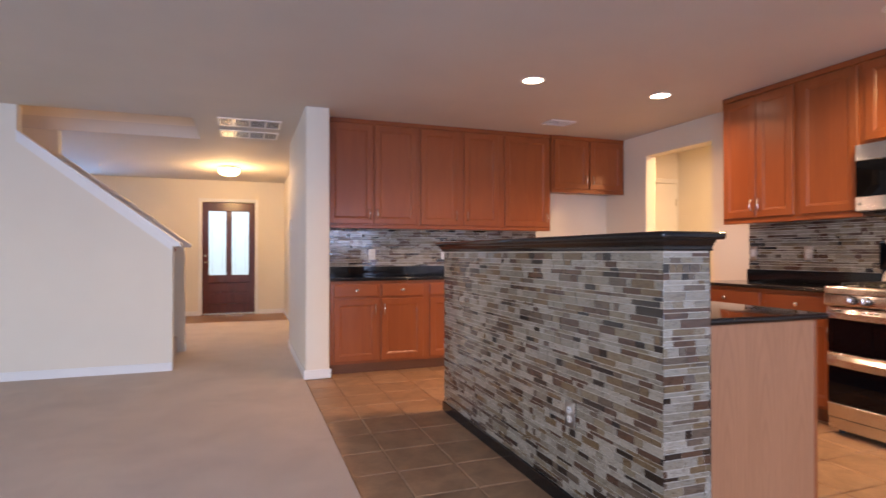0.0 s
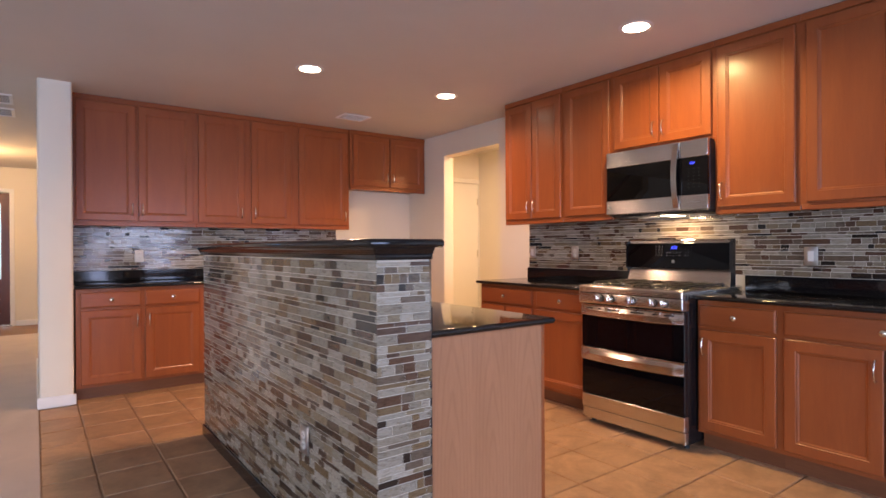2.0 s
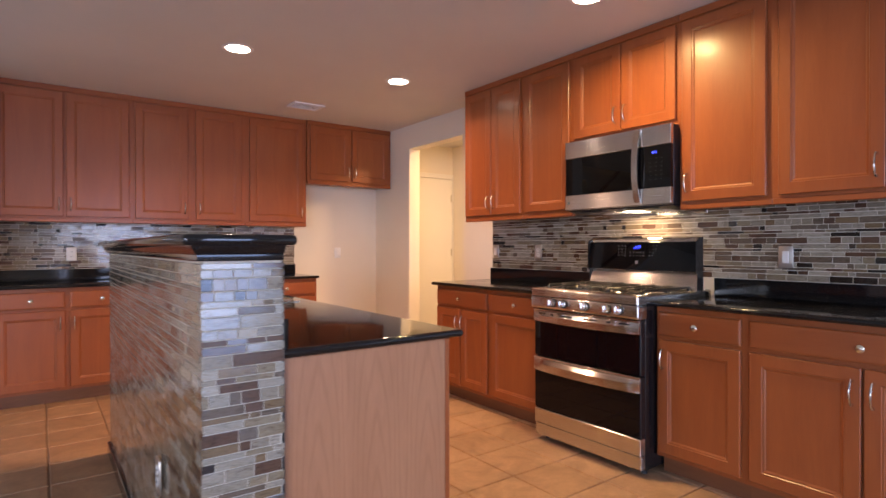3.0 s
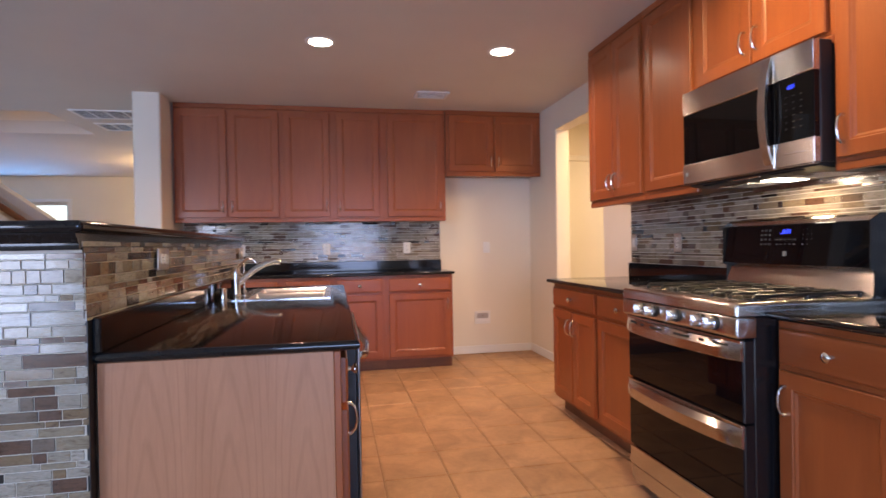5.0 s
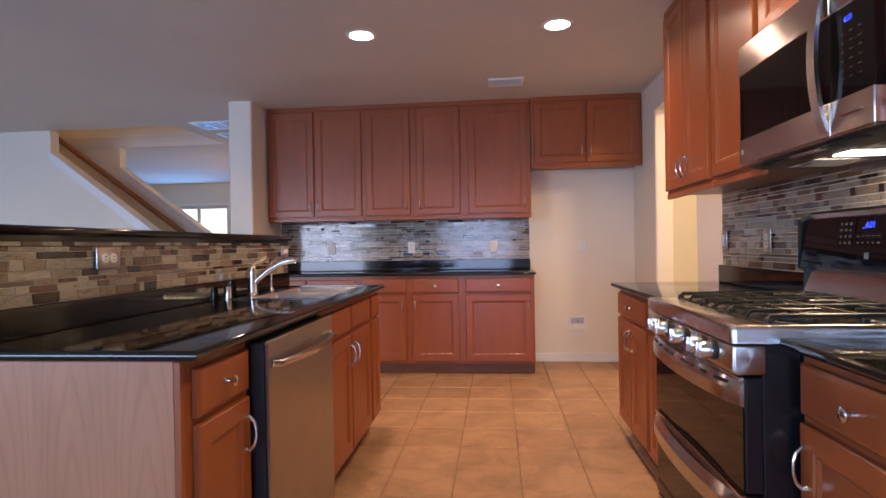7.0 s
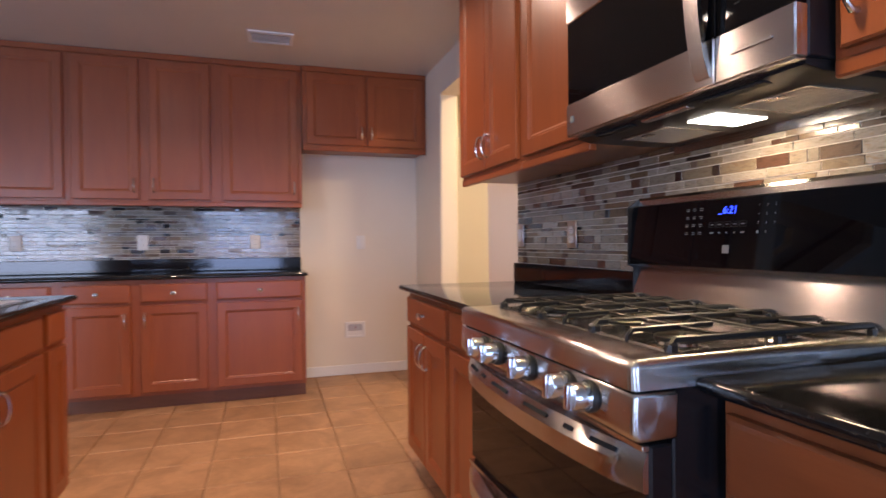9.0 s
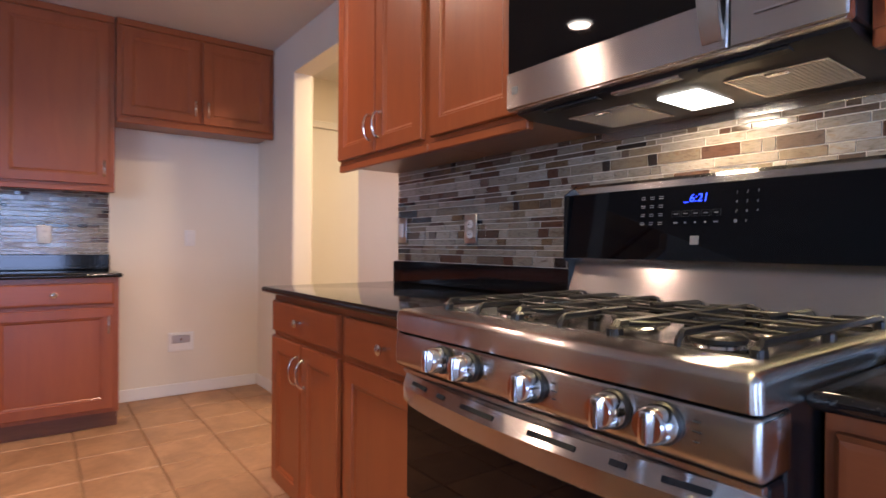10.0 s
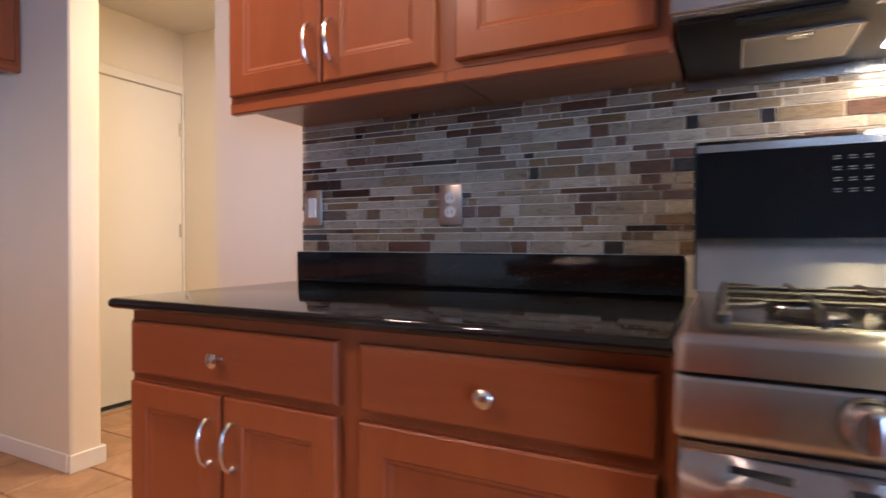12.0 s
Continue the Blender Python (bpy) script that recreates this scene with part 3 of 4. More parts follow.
def cab_door(cab, x0, x1, z0, z1, pull=None, top=False):
    d = part("door", mesh("door", ring_panel(x1 - x0, z1 - z0, DOOR_RINGS), CAB, 0), None, cab, "", pose(x0, -0.02, z0))
    if pull:
        px = (x1 - x0 - 0.03) if pull == "r" else 0.03
        part("bow_pull", pull_mesh, None, d, "polished nickel bow pull", pose(px, 0, (0.10 if top else z1 - z0 - 0.10)))


def cab_drawer(cab, x0, x1, z0, z1, knob=True):
    d = part("drawer_front", mesh("drawer_front", ring_panel(x1 - x0, z1 - z0, DRAWER_RINGS), CAB_H, 0), None, cab, "", pose(x0, -0.02, z0))
    if knob:
        part("knob", knob_mesh, None, d, "polished nickel knob", pose((x1 - x0) / 2, 0, (z1 - z0) / 2))


def base_cabinet(m, w, depth, label, drawers, doors, sink_gap=False):
    cab = thing("base_cabinet", m, label, "cabinet", "kitchen base cabinets")
    bm = box(B(), 0.0001, w - 0.0001, 0.0, depth, 0.10, 0.69 if sink_gap else 0.886)
    if sink_gap:
        box(bm, 0.0001, w - 0.0001, 0.0, 0.03, 0.69, 0.886)
    part("body", bm, CAB, cab)
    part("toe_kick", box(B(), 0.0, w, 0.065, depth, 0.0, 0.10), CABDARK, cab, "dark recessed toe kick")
    for x0, x1, k in drawers:
        cab_drawer(cab, x0, x1, 0.735, 0.858, k)
    for x0, x1, p in doors:
        cab_door(cab, x0, x1, 0.125, 0.715, p)
    return cab


def wall_cabinet(m, w, depth, z0, z1, label, doors):
    cab = thing("wall_cabinet", m, label, "cabinet", "kitchen wall cabinets")
    part("body", box(B(), 0.0001, w - 0.0001, 0.0, depth, z0 + 0.012, z1), CAB, cab)
    part("light_rail", box(B(), 0.0005, w - 0.0005, -0.006, 0.02, z0 - 0.018, z0 + 0.014, 0.004), CAB_H, cab)
    part("underside", box(B(), 0.002, w - 0.002, 0.02, depth, z0 + 0.006, z0 + 0.011), CABUNDER, cab, "pale unstained underside")
    part("top_rail", box(B(), 0.0005, w - 0.0005, -0.012, 0.0, z1 - 0.045, z1 - 0.002, 0.004), CAB_H, cab)
    for x0, x1, p in doors:
        cab_door(cab, x0, x1, z0 + 0.028, z1 - 0.055, p, True)
    return cab


FB, FU = 5.89, 6.145          # faces of the back run, base and wall cabinets
DB, DU = 6.469 - FB, 6.469 - FU
two = "stained maple cabinet with two recessed panel doors and nickel pulls"
one = "stained maple cabinet with one recessed panel door and nickel pull"
base_cabinet(pose(2.35, FB, 0), 0.95, DB, "stained maple base cabinet with two drawers over two doors",
             [(0.03, 0.455, True), (0.485, 0.91, True)], [(0.03, 0.455, "r"), (0.485, 0.91, "l")])
base_cabinet(pose(3.30, FB, 0), 0.925, DB, "stained maple base cabinet with two drawers over two doors",
             [(0.03, 0.42, True), (0.48, 0.895, True)], [(0.03, 0.42, "r"), (0.48, 0.895, "l")])
base_cabinet(pose(4.225, FB, 0), 0.635, DB, "stained maple base cabinet with one drawer over one door",
             [(0.03, 0.61, True)], [(0.03, 0.61, "r")])
wall_cabinet(pose(2.35, FU, 0), 0.945, DU, 1.42, CH, "tall " + two, [(0.015, 0.455, "r"), (0.475, 0.92, "l")])
wall_cabinet(pose(3.295, FU, 0), 0.945, DU, 1.42, CH, "tall " + two, [(0.02, 0.44, "r"), (0.505, 0.91, "l")])
wall_cabinet(pose(4.24, FU, 0), 0.62, DU, 1.42, CH, "tall " + one, [(0.045, 0.59, "r")])
wall_cabinet(pose(4.865, FU - 0.02, 0), 0.99, DU + 0.02, 1.865, CH, "short stained maple two-door cabinet above the fridge space", [(0.03, 0.485, "r"), (0.505, 0.96, "l")])


def R(y, x):
    """A pose on the right run: local x runs towards -y, the front faces -x."""
    return pose(x, y, 0, 0, 0, -90)


XB, XU = 5.27, 5.55
DB, DU = 5.859 - XB, 5.859 - XU
base_cabinet(R(4.40, XB), 0.64, DB, "stained maple base cabinet with a wide drawer over two doors",
             [(0.015, 0.625, True)], [(0.015, 0.315, "r"), (0.325, 0.625, "l")])
base_cabinet(R(3.76, XB), 0.572, DB, "stained maple base cabinet with one drawer over one door", [(0.035, 0.55, True)], [(0.035, 0.55, "r")])
base_cabinet(R(2.42, XB), 0.448, DB, "stained maple base cabinet with one drawer over one door", [(0.015, 0.435, True)], [(0.015, 0.435, "l")])
base_cabinet(R(1.972, XB), 0.91, DB, "stained maple base cabinet with a wide drawer over two doors",
             [(0.025, 0.885, True)], [(0.025, 0.45, "r"), (0.46, 0.885, "l")])
wall_cabinet(R(4.378, XU), 0.683, DU, 1.42, CH, "tall " + two, [(0.012, 0.335, "r"), (0.343, 0.662, "l")])
wall_cabinet(R(3.695, XU), 0.476, DU, 1.42, CH, "tall stained maple cabinet with one recessed panel door", [(0.03, 0.45, None)])
wall_cabinet(R(3.219, XU), 0.764, DU, 1.885, CH, "short stained maple two-door cabinet above the microwave", [(0.02, 0.378, "r"), (0.388, 0.745, "l")])
wall_cabinet(R(2.455, XU), 0.485, DU, 1.42, CH, "tall " + one, [(0.02, 0.46, "l")])
wall_cabinet(R(1.97, XU), 0.91, DU, 1.42, CH, "tall " + two, [(0.03, 0.45, "r"), (0.458, 0.885, "l")])


def L(y, x):
    """A pose on the island: local x runs towards +y, the front faces +x."""
    return pose(x, y, 0, 0, 0, 90)


XI = 3.775
base_cabinet(L(2.275, XI), 0.325, XI - 3.19, "narrow stained maple base cabinet with one drawer over one door", [(0.03, 0.31, True)], [(0.03, 0.31, "r")])
base_cabinet(L(3.275, XI), 0.915, XI - 3.19, "stained maple sink cabinet with two false drawer fronts over two doors",
             [(0.03, 0.46, False), (0.48, 0.885, False)], [(0.03, 0.46, "r"), (0.48, 0.885, "l")], True)
base_cabinet(L(4.19, XI), 0.235, XI - 3.19, "narrow stained maple filler cabinet at the island's end", [(0.02, 0.215, False)], [(0.02, 0.215, None)])
island_panel = thing("island_end_panel", pose(0, 0, 0), "pale oak veneer end panel of the island", "panel")
part("veneer", box(B(), 3.19, XI - 0.018, 2.258, 2.274, 0.0, 0.886, 0.001), OAK, island_panel)
part("corner_stile", box(B(), XI - 0.0175, XI + 0.001, 2.257, 2.274, 0.10, 0.886, 0.002), CAB, island_panel, "darker stained corner strip")


# ---- granite tops ----
def slab(name, outline, z0, z1, label, splash=()):
    top = thing(name, pose(0, 0, 0), label, "countertop")
    bm = prism(B(), outline, z0, z1, "z")
    es = [e for e in bm.edges if abs(e.verts[0].co.z - e.verts[1].co.z) < 1e-4]
    ease(bm, es, 0.0122, 4)
    part("top", bm, GRANITE, top)
    for s in splash:
        part("backsplash_strip", box(B(), *s, 0.003), GRANITE, top)
    return top


ZC0, ZC1, ZS = 0.888, 0.914, 1.012
slab("countertop", [(2.338, 5.85), (4.875, 5.85), (4.875, 6.467), (2.338, 6.467)], ZC0, ZC1, "polished black granite countertop along the back wall",
     [(2.35, 4.862, 6.444, 6.467, ZC1, ZS)])
slab("countertop", [(5.217, 3.188), (5.857, 3.188), (5.857, 4.415), (5.217, 4.415)], ZC0, ZC1, "polished black granite countertop beside the range",
     [(5.834, 5.857, 3.21, 4.395, ZC1, ZS)])
slab("countertop", [(5.217, 1.03), (5.857, 1.03), (5.857, 2.422), (5.217, 2.422)], ZC0, ZC1, "polished black granite countertop beside the range",
     [(5.834, 5.857, 1.04, 2.41, ZC1, ZS)])

# island top with a cut-out for the sink
SX0, SX1, SY0, SY1 = 3.30, 3.73, 3.52, 4.22
itop = thing("island_countertop", pose(0, 0, 0), "polished black granite island countertop with a sink cut-out", "countertop")
bm = B()
oo = [(3.186, 2.243), (3.826, 2.243), (3.826, 4.44), (3.186, 4.44)]
ii = [(SX0, SY0), (SX1, SY0), (SX1, SY1), (SX0, SY1)]
for z, flip in ((ZC1, False), (ZC0, True)):
    o, i = [bm.verts.new((*p, z)) for p in oo], [bm.verts.new((*p, z)) for p in ii]
    for k in range(4):
        f = [o[k], o[(k + 1) % 4], i[(k + 1) % 4], i[k]]
        bm.faces.new(f[::-1] if flip else f)
    if flip:
        for k in range(4):
            j = (k + 1) % 4
            bm.faces.new([lo_o[k], o[k], o[j], lo_o[j]])
            bm.faces.new([lo_i[j], i[j], i[k], lo_i[k]])
    lo_o, lo_i = o, i
bmesh.ops.recalc_face_normals(bm, faces=bm.faces)
es = [e for e in bm.edges if abs(e.verts[0].co.z - e.verts[1].co.z) < 1e-4 and all(abs(v.co.x - 3.826) < 1e-3 or abs(v.co.y - 2.243) < 1e-3 or abs(v.co.y - 4.44) < 1e-3 for v in e.verts)
      and len({round(v.co.x, 2) for v in e.verts} & {3.30, 3.73}) == 0]
es = [e for e in es if not (abs(e.verts[0].co.x - e.verts[1].co.x) > 0.01 and abs(e.verts[0].co.y - e.verts[1].co.y) > 0.01)]
ease(bm, es, 0.0122, 4)
part("top", bm, GRANITE, itop)
part("backsplash_strip", box(B(), 3.186, 3.206, 2.245, 4.44, ZC1, ZS - 0.012, 0.003), GRANITE, itop)

# bar wall with its granite ledge
BX0, BX1, BY0, BY1, BZ = 2.976, 3.178, 2.226, 4.48, 1.165
bar = solid("wall_bar", box(B(), BX0, BX1, BY0, BY1, 0, BZ), GROUT_W, "bar wall clad in glass mosaic tile beside the island", "wall")
ledge = thing("bar_ledge", pose(0, 0, BZ), "polished black granite bar ledge with a moulded edge", "bar top")
bm = box(B(), 2.917, 3.202, 2.164, 4.52, 0.040, 0.068, 0.011, 3)
part("top", bm, GRANITE, ledge)
prof = [(0.0, 0.0), (0.009, 0.0), (0.011, 0.003), (0.011, 0.016), (0.016, 0.019), (0.020, 0.028), (0.026, 0.033), (0.028, 0.040)]
bm = B()
loops = []
for d, z in prof:
    loops.append([bm.verts.new(c) for c in ((BX0 - 0.008 - d, BY0 - 0.008 - d, z), (BX1 - 0.0005, BY0 - 0.008 - d, z), (BX1 - 0.0005, BY1 + d, z), (BX0 - 0.008 - d, BY1 + d, z))])
for a, b in zip(loops, loops[1:]):
    for k in range(4):
        bm.faces.new([a[k], a[(k + 1) % 4], b[(k + 1) % 4], b[k]])
bm.faces.new(loops[0][::-1])
part("moulding", bm, GRANITE, ledge, "black stepped moulding under the ledge")
bm = B()
box(bm, BX0 - 0.016, BX0, BY0 - 0.016, BY1, 0, 0.07, 0.003)
box(bm, BX0, BX1, BY0 - 0.016, BY0, 0, 0.07, 0.003)
# near-black strip that paints the shade in the narrow step beside the island
solid("bar_side_shade", box(B(), 3.1795, 3.1855, 2.224, 2.257, 0.0, 0.995), UNDERBLACK, "near-black strip standing in for shade between bar wall and island", "trim")
solid("baseboard_bar", bm, GRANITE, "black stone base strip along the bar wall", "baseboard")

# ---- sink, faucet, soap dispenser ----
sink = thing("kitchen_sink", pose(SX0, SY0, ZC1), "stainless steel double bowl sink set in granite", "sink")
sw, sd_ = SX1 - SX0, SY1 - SY0


def bowl(y0, y1):
    bm = B()
    loops = []
    for i, z in ((0.0, 0.004), (0.005, 0.0), (0.013, -0.008), (0.022, -0.022), (0.029, -0.045), (0.036, -0.15), (0.062, -0.17)):
        loops.append([bm.verts.new(c) for c in ((0.05 + i, y0 + i, z), (sw - 0.02 - i, y0 + i, z), (sw - 0.02 - i, y1 - i, z), (0.05 + i, y1 - i, z))])
    for a, b in zip(loops, loops[1:]):
        for k in range(4):
            bm.faces.new([a[(k + 1) % 4], a[k], b[k], b[(k + 1) % 4]])
    bm.faces.new(loops[-1])
    bmesh.ops.recalc_face_normals(bm, faces=bm.faces)
    for f in bm.faces:
        f.normal_flip()
    return bm


part("bowl", bowl(0.02, 0.34), SINKSTEEL, sink)
part("bowl", bowl(0.36, 0.68), SINKSTEEL, sink)
bm = B()
for a in ((-0.012, 0.05, -0.012, sd_ + 0.012), (sw - 0.02, sw + 0.012, -0.012, sd_ + 0.012), (0.05, sw - 0.02, -0.012, 0.02), (0.05, sw - 0.02, 0.34, 0.36), (0.05, sw - 0.02, 0.68, sd_ + 0.012)):
    box(bm, *a, 0.0005, 0.004)
part("rim", bm, CHROME, sink)
for y in (0.18, 0.52):
    part("drain", lathe(B(), [(0.04, -0.168), (0.038, -0.165), (0.02, -0.168), (0, -0.168)], pose(0.23, y, 0)), CHROME, sink)

FX, FY = 3.262, 3.77
fau = thing("faucet", pose(FX, FY, ZC1), "brushed nickel pull-out faucet with an angled spout", "faucet")
part("base", lathe(B(), [(0.0, 0.0), (0.032, 0.0), (0.03, 0.008), (0.024, 0.014), (0.022, 0.10), (0.024, 0.13), (0.018, 0.145), (0, 0.148)]), NICKEL, fau)
part("spout", tube(B(), [(0.0, 0.0, 0.05), (0.03, 0.01, 0.085), (0.08, 0.03, 0.13), (0.14, 0.05, 0.165), (0.19, 0.065, 0.178), (0.215, 0.072, 0.172)],
                   [0.017, 0.017, 0.0165, 0.0165, 0.0185, 0.016], 12), NICKEL, fau)
part("lever", tube(B(), [(0, 0, 0.135), (0.02, 0.02, 0.165), (0.055, 0.06, 0.195)], [0.014, 0.010, 0.007], 8, 0.6), NICKEL, fau)
spr = thing("side_sprayer", pose(3.268, 4.0, ZC1), "slim brushed nickel sprayer tap beside the faucet", "faucet")
part("stem", lathe(B(), [(0.016, 0.0), (0.014, 0.012), (0.006, 0.02), (0.0055, 0.15), (0, 0.15)]), NICKEL, spr)
part("neck", tube(B(), [(0, 0, 0.145), (0.006, 0, 0.175), (0.03, 0, 0.19), (0.055, 0, 0.182), (0.065, 0, 0.165)], 0.0055), NICKEL, spr)
soap = thing("soap_dispenser", pose(3.24, 3.55, ZC1), "short brushed nickel air gap cap on the granite", "air gap")
part("flange", lathe(B(), [(0, 0), (0.027, 0.0), (0.027, 0.004), (0.02, 0.007), (0, 0.007)]), NICKEL, soap)
part("cap", lathe(B(), [(0.017, 0.005), (0.017, 0.055), (0.014, 0.06), (0.0, 0.061)]), NICKEL, soap)

# ---- dishwasher ----
dw = thing("dishwasher", L(2.607, XI), "stainless steel dishwasher with a bowed bar handle", "dishwasher")
W = 0.66
part("tub", box(B(), 0.004, W - 0.004, 0.0, 0.58, 0.10, 0.882), BLACKPLASTIC, dw)
part("door", box(B(), 0.006, W - 0.006, -0.055, -0.004, 0.115, 0.868, 0.004), BLACKPLASTIC, dw, "black door edge")
part("front_panel", box(B(), 0.004, W - 0.004, -0.066, -0.056, 0.115, 0.872, 0.004), STEEL_D, dw, "brushed steel front")
part("handle", tube(B(), [(0.03, -0.066, 0.80), (0.05, -0.085, 0.797), (W / 2, -0.105, 0.785), (W - 0.05, -0.085, 0.797), (W - 0.03, -0.066, 0.80)], 0.011, 10, 1.3), STEEL, dw)
part("kick_plate", box(B(), 0.004, W - 0.004, 0.05, 0.07, 0.0, 0.10), BLACKPLASTIC, dw)
vm = mesh("vent_slot", box(B(), -0.0005, 0.004, -0.035, -0.015, -0.002, 0.002), DARKSLOT)
for i in range(6):
    part("vent_slot", vm, None, dw, "", pose(0.0055, -0.006, 0.70 + i * 0.008))


# ---- range ----
RW = 0.757
rg = thing("range", R(3.181, 5.129), "stainless steel gas range with two black glass ovens", "range")
# local: x along the front, y back from the front, z up
part("body", box(B(), 0.004, RW - 0.004, 0.05, 0.709, 0.03, 0.9, 0.003), BLACKENAMEL, rg, "black enamel side panels")
ct = B()
co = [(0.0, -0.025), (RW, -0.025), (RW, 0.711), (0.0, 0.711)]
ci = [(0.045, 0.068), (RW - 0.045, 0.068), (RW - 0.045, 0.555), (0.045, 0.555)]
rings_ = [[ct.verts.new((*p, z)) for p in pts] for pts, z in ((co, 0.899), (co, 0.945), (ci, 0.943), (ci, 0.918))]
for a_, b_ in zip(rings_, rings_[1:]):
    for k in range(4):
        ct.faces.new([a_[k], a_[(k + 1) % 4], b_[(k + 1) % 4], b_[k]])
bmesh.ops.recalc_face_normals(ct, faces=ct.faces)
ease(ct, [e for e in ct.edges if all(v in rings_[1] for v in e.verts) or (e.verts[0] in rings_[0] and e.verts[1] in rings_[1]) or (e.verts[1] in rings_[0] and e.verts[0] in rings_[1])],
     0.015, 4)
part("cooktop_frame", ct, STEEL_V, rg)
part("burner_pan", box(B(), 0.04, RW - 0.04, 0.07, 0.559, 0.899, 0.926), PANENAMEL, rg)
bm = prism(B(), [(-0.022, 0.897), (0.06, 0.897), (0.06, 0.819), (-0.012, 0.819), (-0.025, 0.828)], 0.0, RW, "x")
ease(bm, list(bm.edges), 0.009, 3)
part("control_panel", bm, STEEL_V, rg)
kb = mesh("burner_knob_skirt", lathe(B(), [(0.0, 0.0), (0.027, 0.0), (0.027, 0.006), (0.024, 0.010), (0, 0.010)], pose(0, 0, 0, 90), 24), BLACKPLASTIC)
kc = lathe(B(), [(0.0, 0.010), (0.0245, 0.010), (0.023, 0.034), (0.020, 0.038), (0.0, 0.038)], pose(0, 0, 0, 90), 24)
box(kc, -0.006, 0.006, -0.048, -0.034, -0.021, 0.021, 0.003, 2)
kc = mesh("burner_knob_cap", kc, CHROME)
for y in (3.004, 2.922, 2.764, 2.614, 2.541):
    k = part("burner_knob", kb, None, rg, "", pose(3.184 - y, -0.024, 0.8635, -3))
    part("knob_cap", kc, None, k, "chrome knob with a raised grip")
    for dz, w in ((0.012, 0.009), (0.0, 0.012), (-0.012, 0.007)):
        part("knob_print", box(B(), -w / 2, w / 2, -0.0006, 0.0004, -0.0009, 0.0009), DIMPRINT, rg, "", pose(3.181 - y + 0.045, -0.0243, 0.8635 + dz, -3))


def oven_front(z0, z1, zh0, zh1, name):
    d = part(name, box(B(), 0.004, RW - 0.004, 0.008, 0.05, z0, z1, 0.004), BLACKENAMEL, rg)
    part("window", box(B(), 0.008, RW - 0.008, 0.004, 0.009, z0 + 0.004, zh0 + 0.01, 0.002), BLACKGLASS, d, "glossy black oven glass")
    # bowed band with a sloping top that carries the air slots
    bm, n, rows_ = B(), 16, []
    for i in range(n + 1):
        x, y = 0.006 + (RW - 0.012) * i / n, -0.004 - 0.042 * math.sin(math.pi * i / n) ** 0.6
        rows_.append([bm.verts.new(c) for c in ((x, 0.006, zh0), (x, y + 0.004, zh0), (x, y, zh0 + 0.004), (x, y, zh1 - 0.024), (x, min(y + 0.018, 0.004), zh1), (x, 0.0061, zh1))])
    for a, b in zip(rows_, rows_[1:]):
        for k in range(6):
            bm.faces.new([a[k], b[k], b[(k + 1) % 6], a[(k + 1) % 6]])
    bm.faces.new(rows_[0])
    bm.faces.new(rows_[-1][::-1])
    bmesh.ops.recalc_face_normals(bm, faces=bm.faces)
    part("handle_band", bm, STEEL_V, d, "bowed stainless handle band")
    part("top_band", box(B(), 0.006, RW - 0.006, -0.004, 0.008, zh1 + 0.001, z1, 0.001), STEEL, d)
    return d


up = oven_front(0.525, 0.814, 0.742, 0.804, "upper_oven_door")
for x, half in ((0.088, 0.03), (0.178, 0.012), (0.292, 0.045), (0.465, 0.045), (0.579, 0.012), (0.669, 0.03)):
    bow = [(x + half * k / 2, -0.004 - 0.042 * math.sin(math.pi * (x + half * k / 2) / RW) ** 0.6 + 0.0083) for k in (-2, 2)]
    turn = math.degrees(math.atan2(bow[1][1] - bow[0][1], bow[1][0] - bow[0][0]))
    part("slot", box(B(), -half, half, -0.0015, 0.0, -0.004, 0.004), DARKSLOT, up, "dark air slot", pose(x, (bow[0][1] + bow[1][1]) / 2, 0.7925, -37, 0, turn))
oven_front(0.205, 0.52, 0.44, 0.51, "lower_oven_door")
part("drawer", box(B(), 0.004, RW - 0.004, 0.004, 0.05, 0.112, 0.20, 0.004), STEEL, rg, "stainless drawer front")
part("drawer_lower", box(B(), 0.004, RW - 0.004, 0.012, 0.05, 0.036, 0.108, 0.004), STEEL, rg, "stainless drawer front")
for x in (0.04, RW - 0.04):
    for y in (0.09, 0.6):
        part("foot", lathe(B(), [(0, 0), (0.018, 0.0), (0.016, 0.03), (0, 0.03)], pose(x, y, 0), 10), BLACKPLASTIC, rg)
# back guard
bm = prism(B(), [(0.549, 0.938), (0.602, 0.938), (0.602, 1.252), (0.574, 1.252), (0.562, 1.243), (0.564, 1.05), (0.56, 1.04), (0.547, 0.985), (0.539, 0.943)], 0.0, RW, "x")
part("backguard", bm, STEEL_V, rg)
for x in (-0.0045, RW + 0.0005):
    bm = prism(B(), [(0.541, 0.946), (0.603, 0.946), (0.603, 1.2525), (0.572, 1.2525), (0.527, 1.225), (0.525, 1.048), (0.545, 1.04)], x, x + 0.004, "x")
    part("end_cap", bm, BLACKENAMEL, rg, "black end cap of the backguard")
bm = prism(B(), [(0.528, 1.052), (0.568, 1.050), (0.568, 1.226), (0.549, 1.226), (0.545, 1.223)], 0.0005, RW - 0.0005, "x")
part("display_panel", bm, BLACKGLASS, rg, "glossy black glass control panel")


def panel_at(x, z):
    """A point on the sloping face of the display panel, in range coordinates."""
    return pose(x, 0.527 + (z - 1.052) * (0.018 / 0.171), z, 90 - 6)


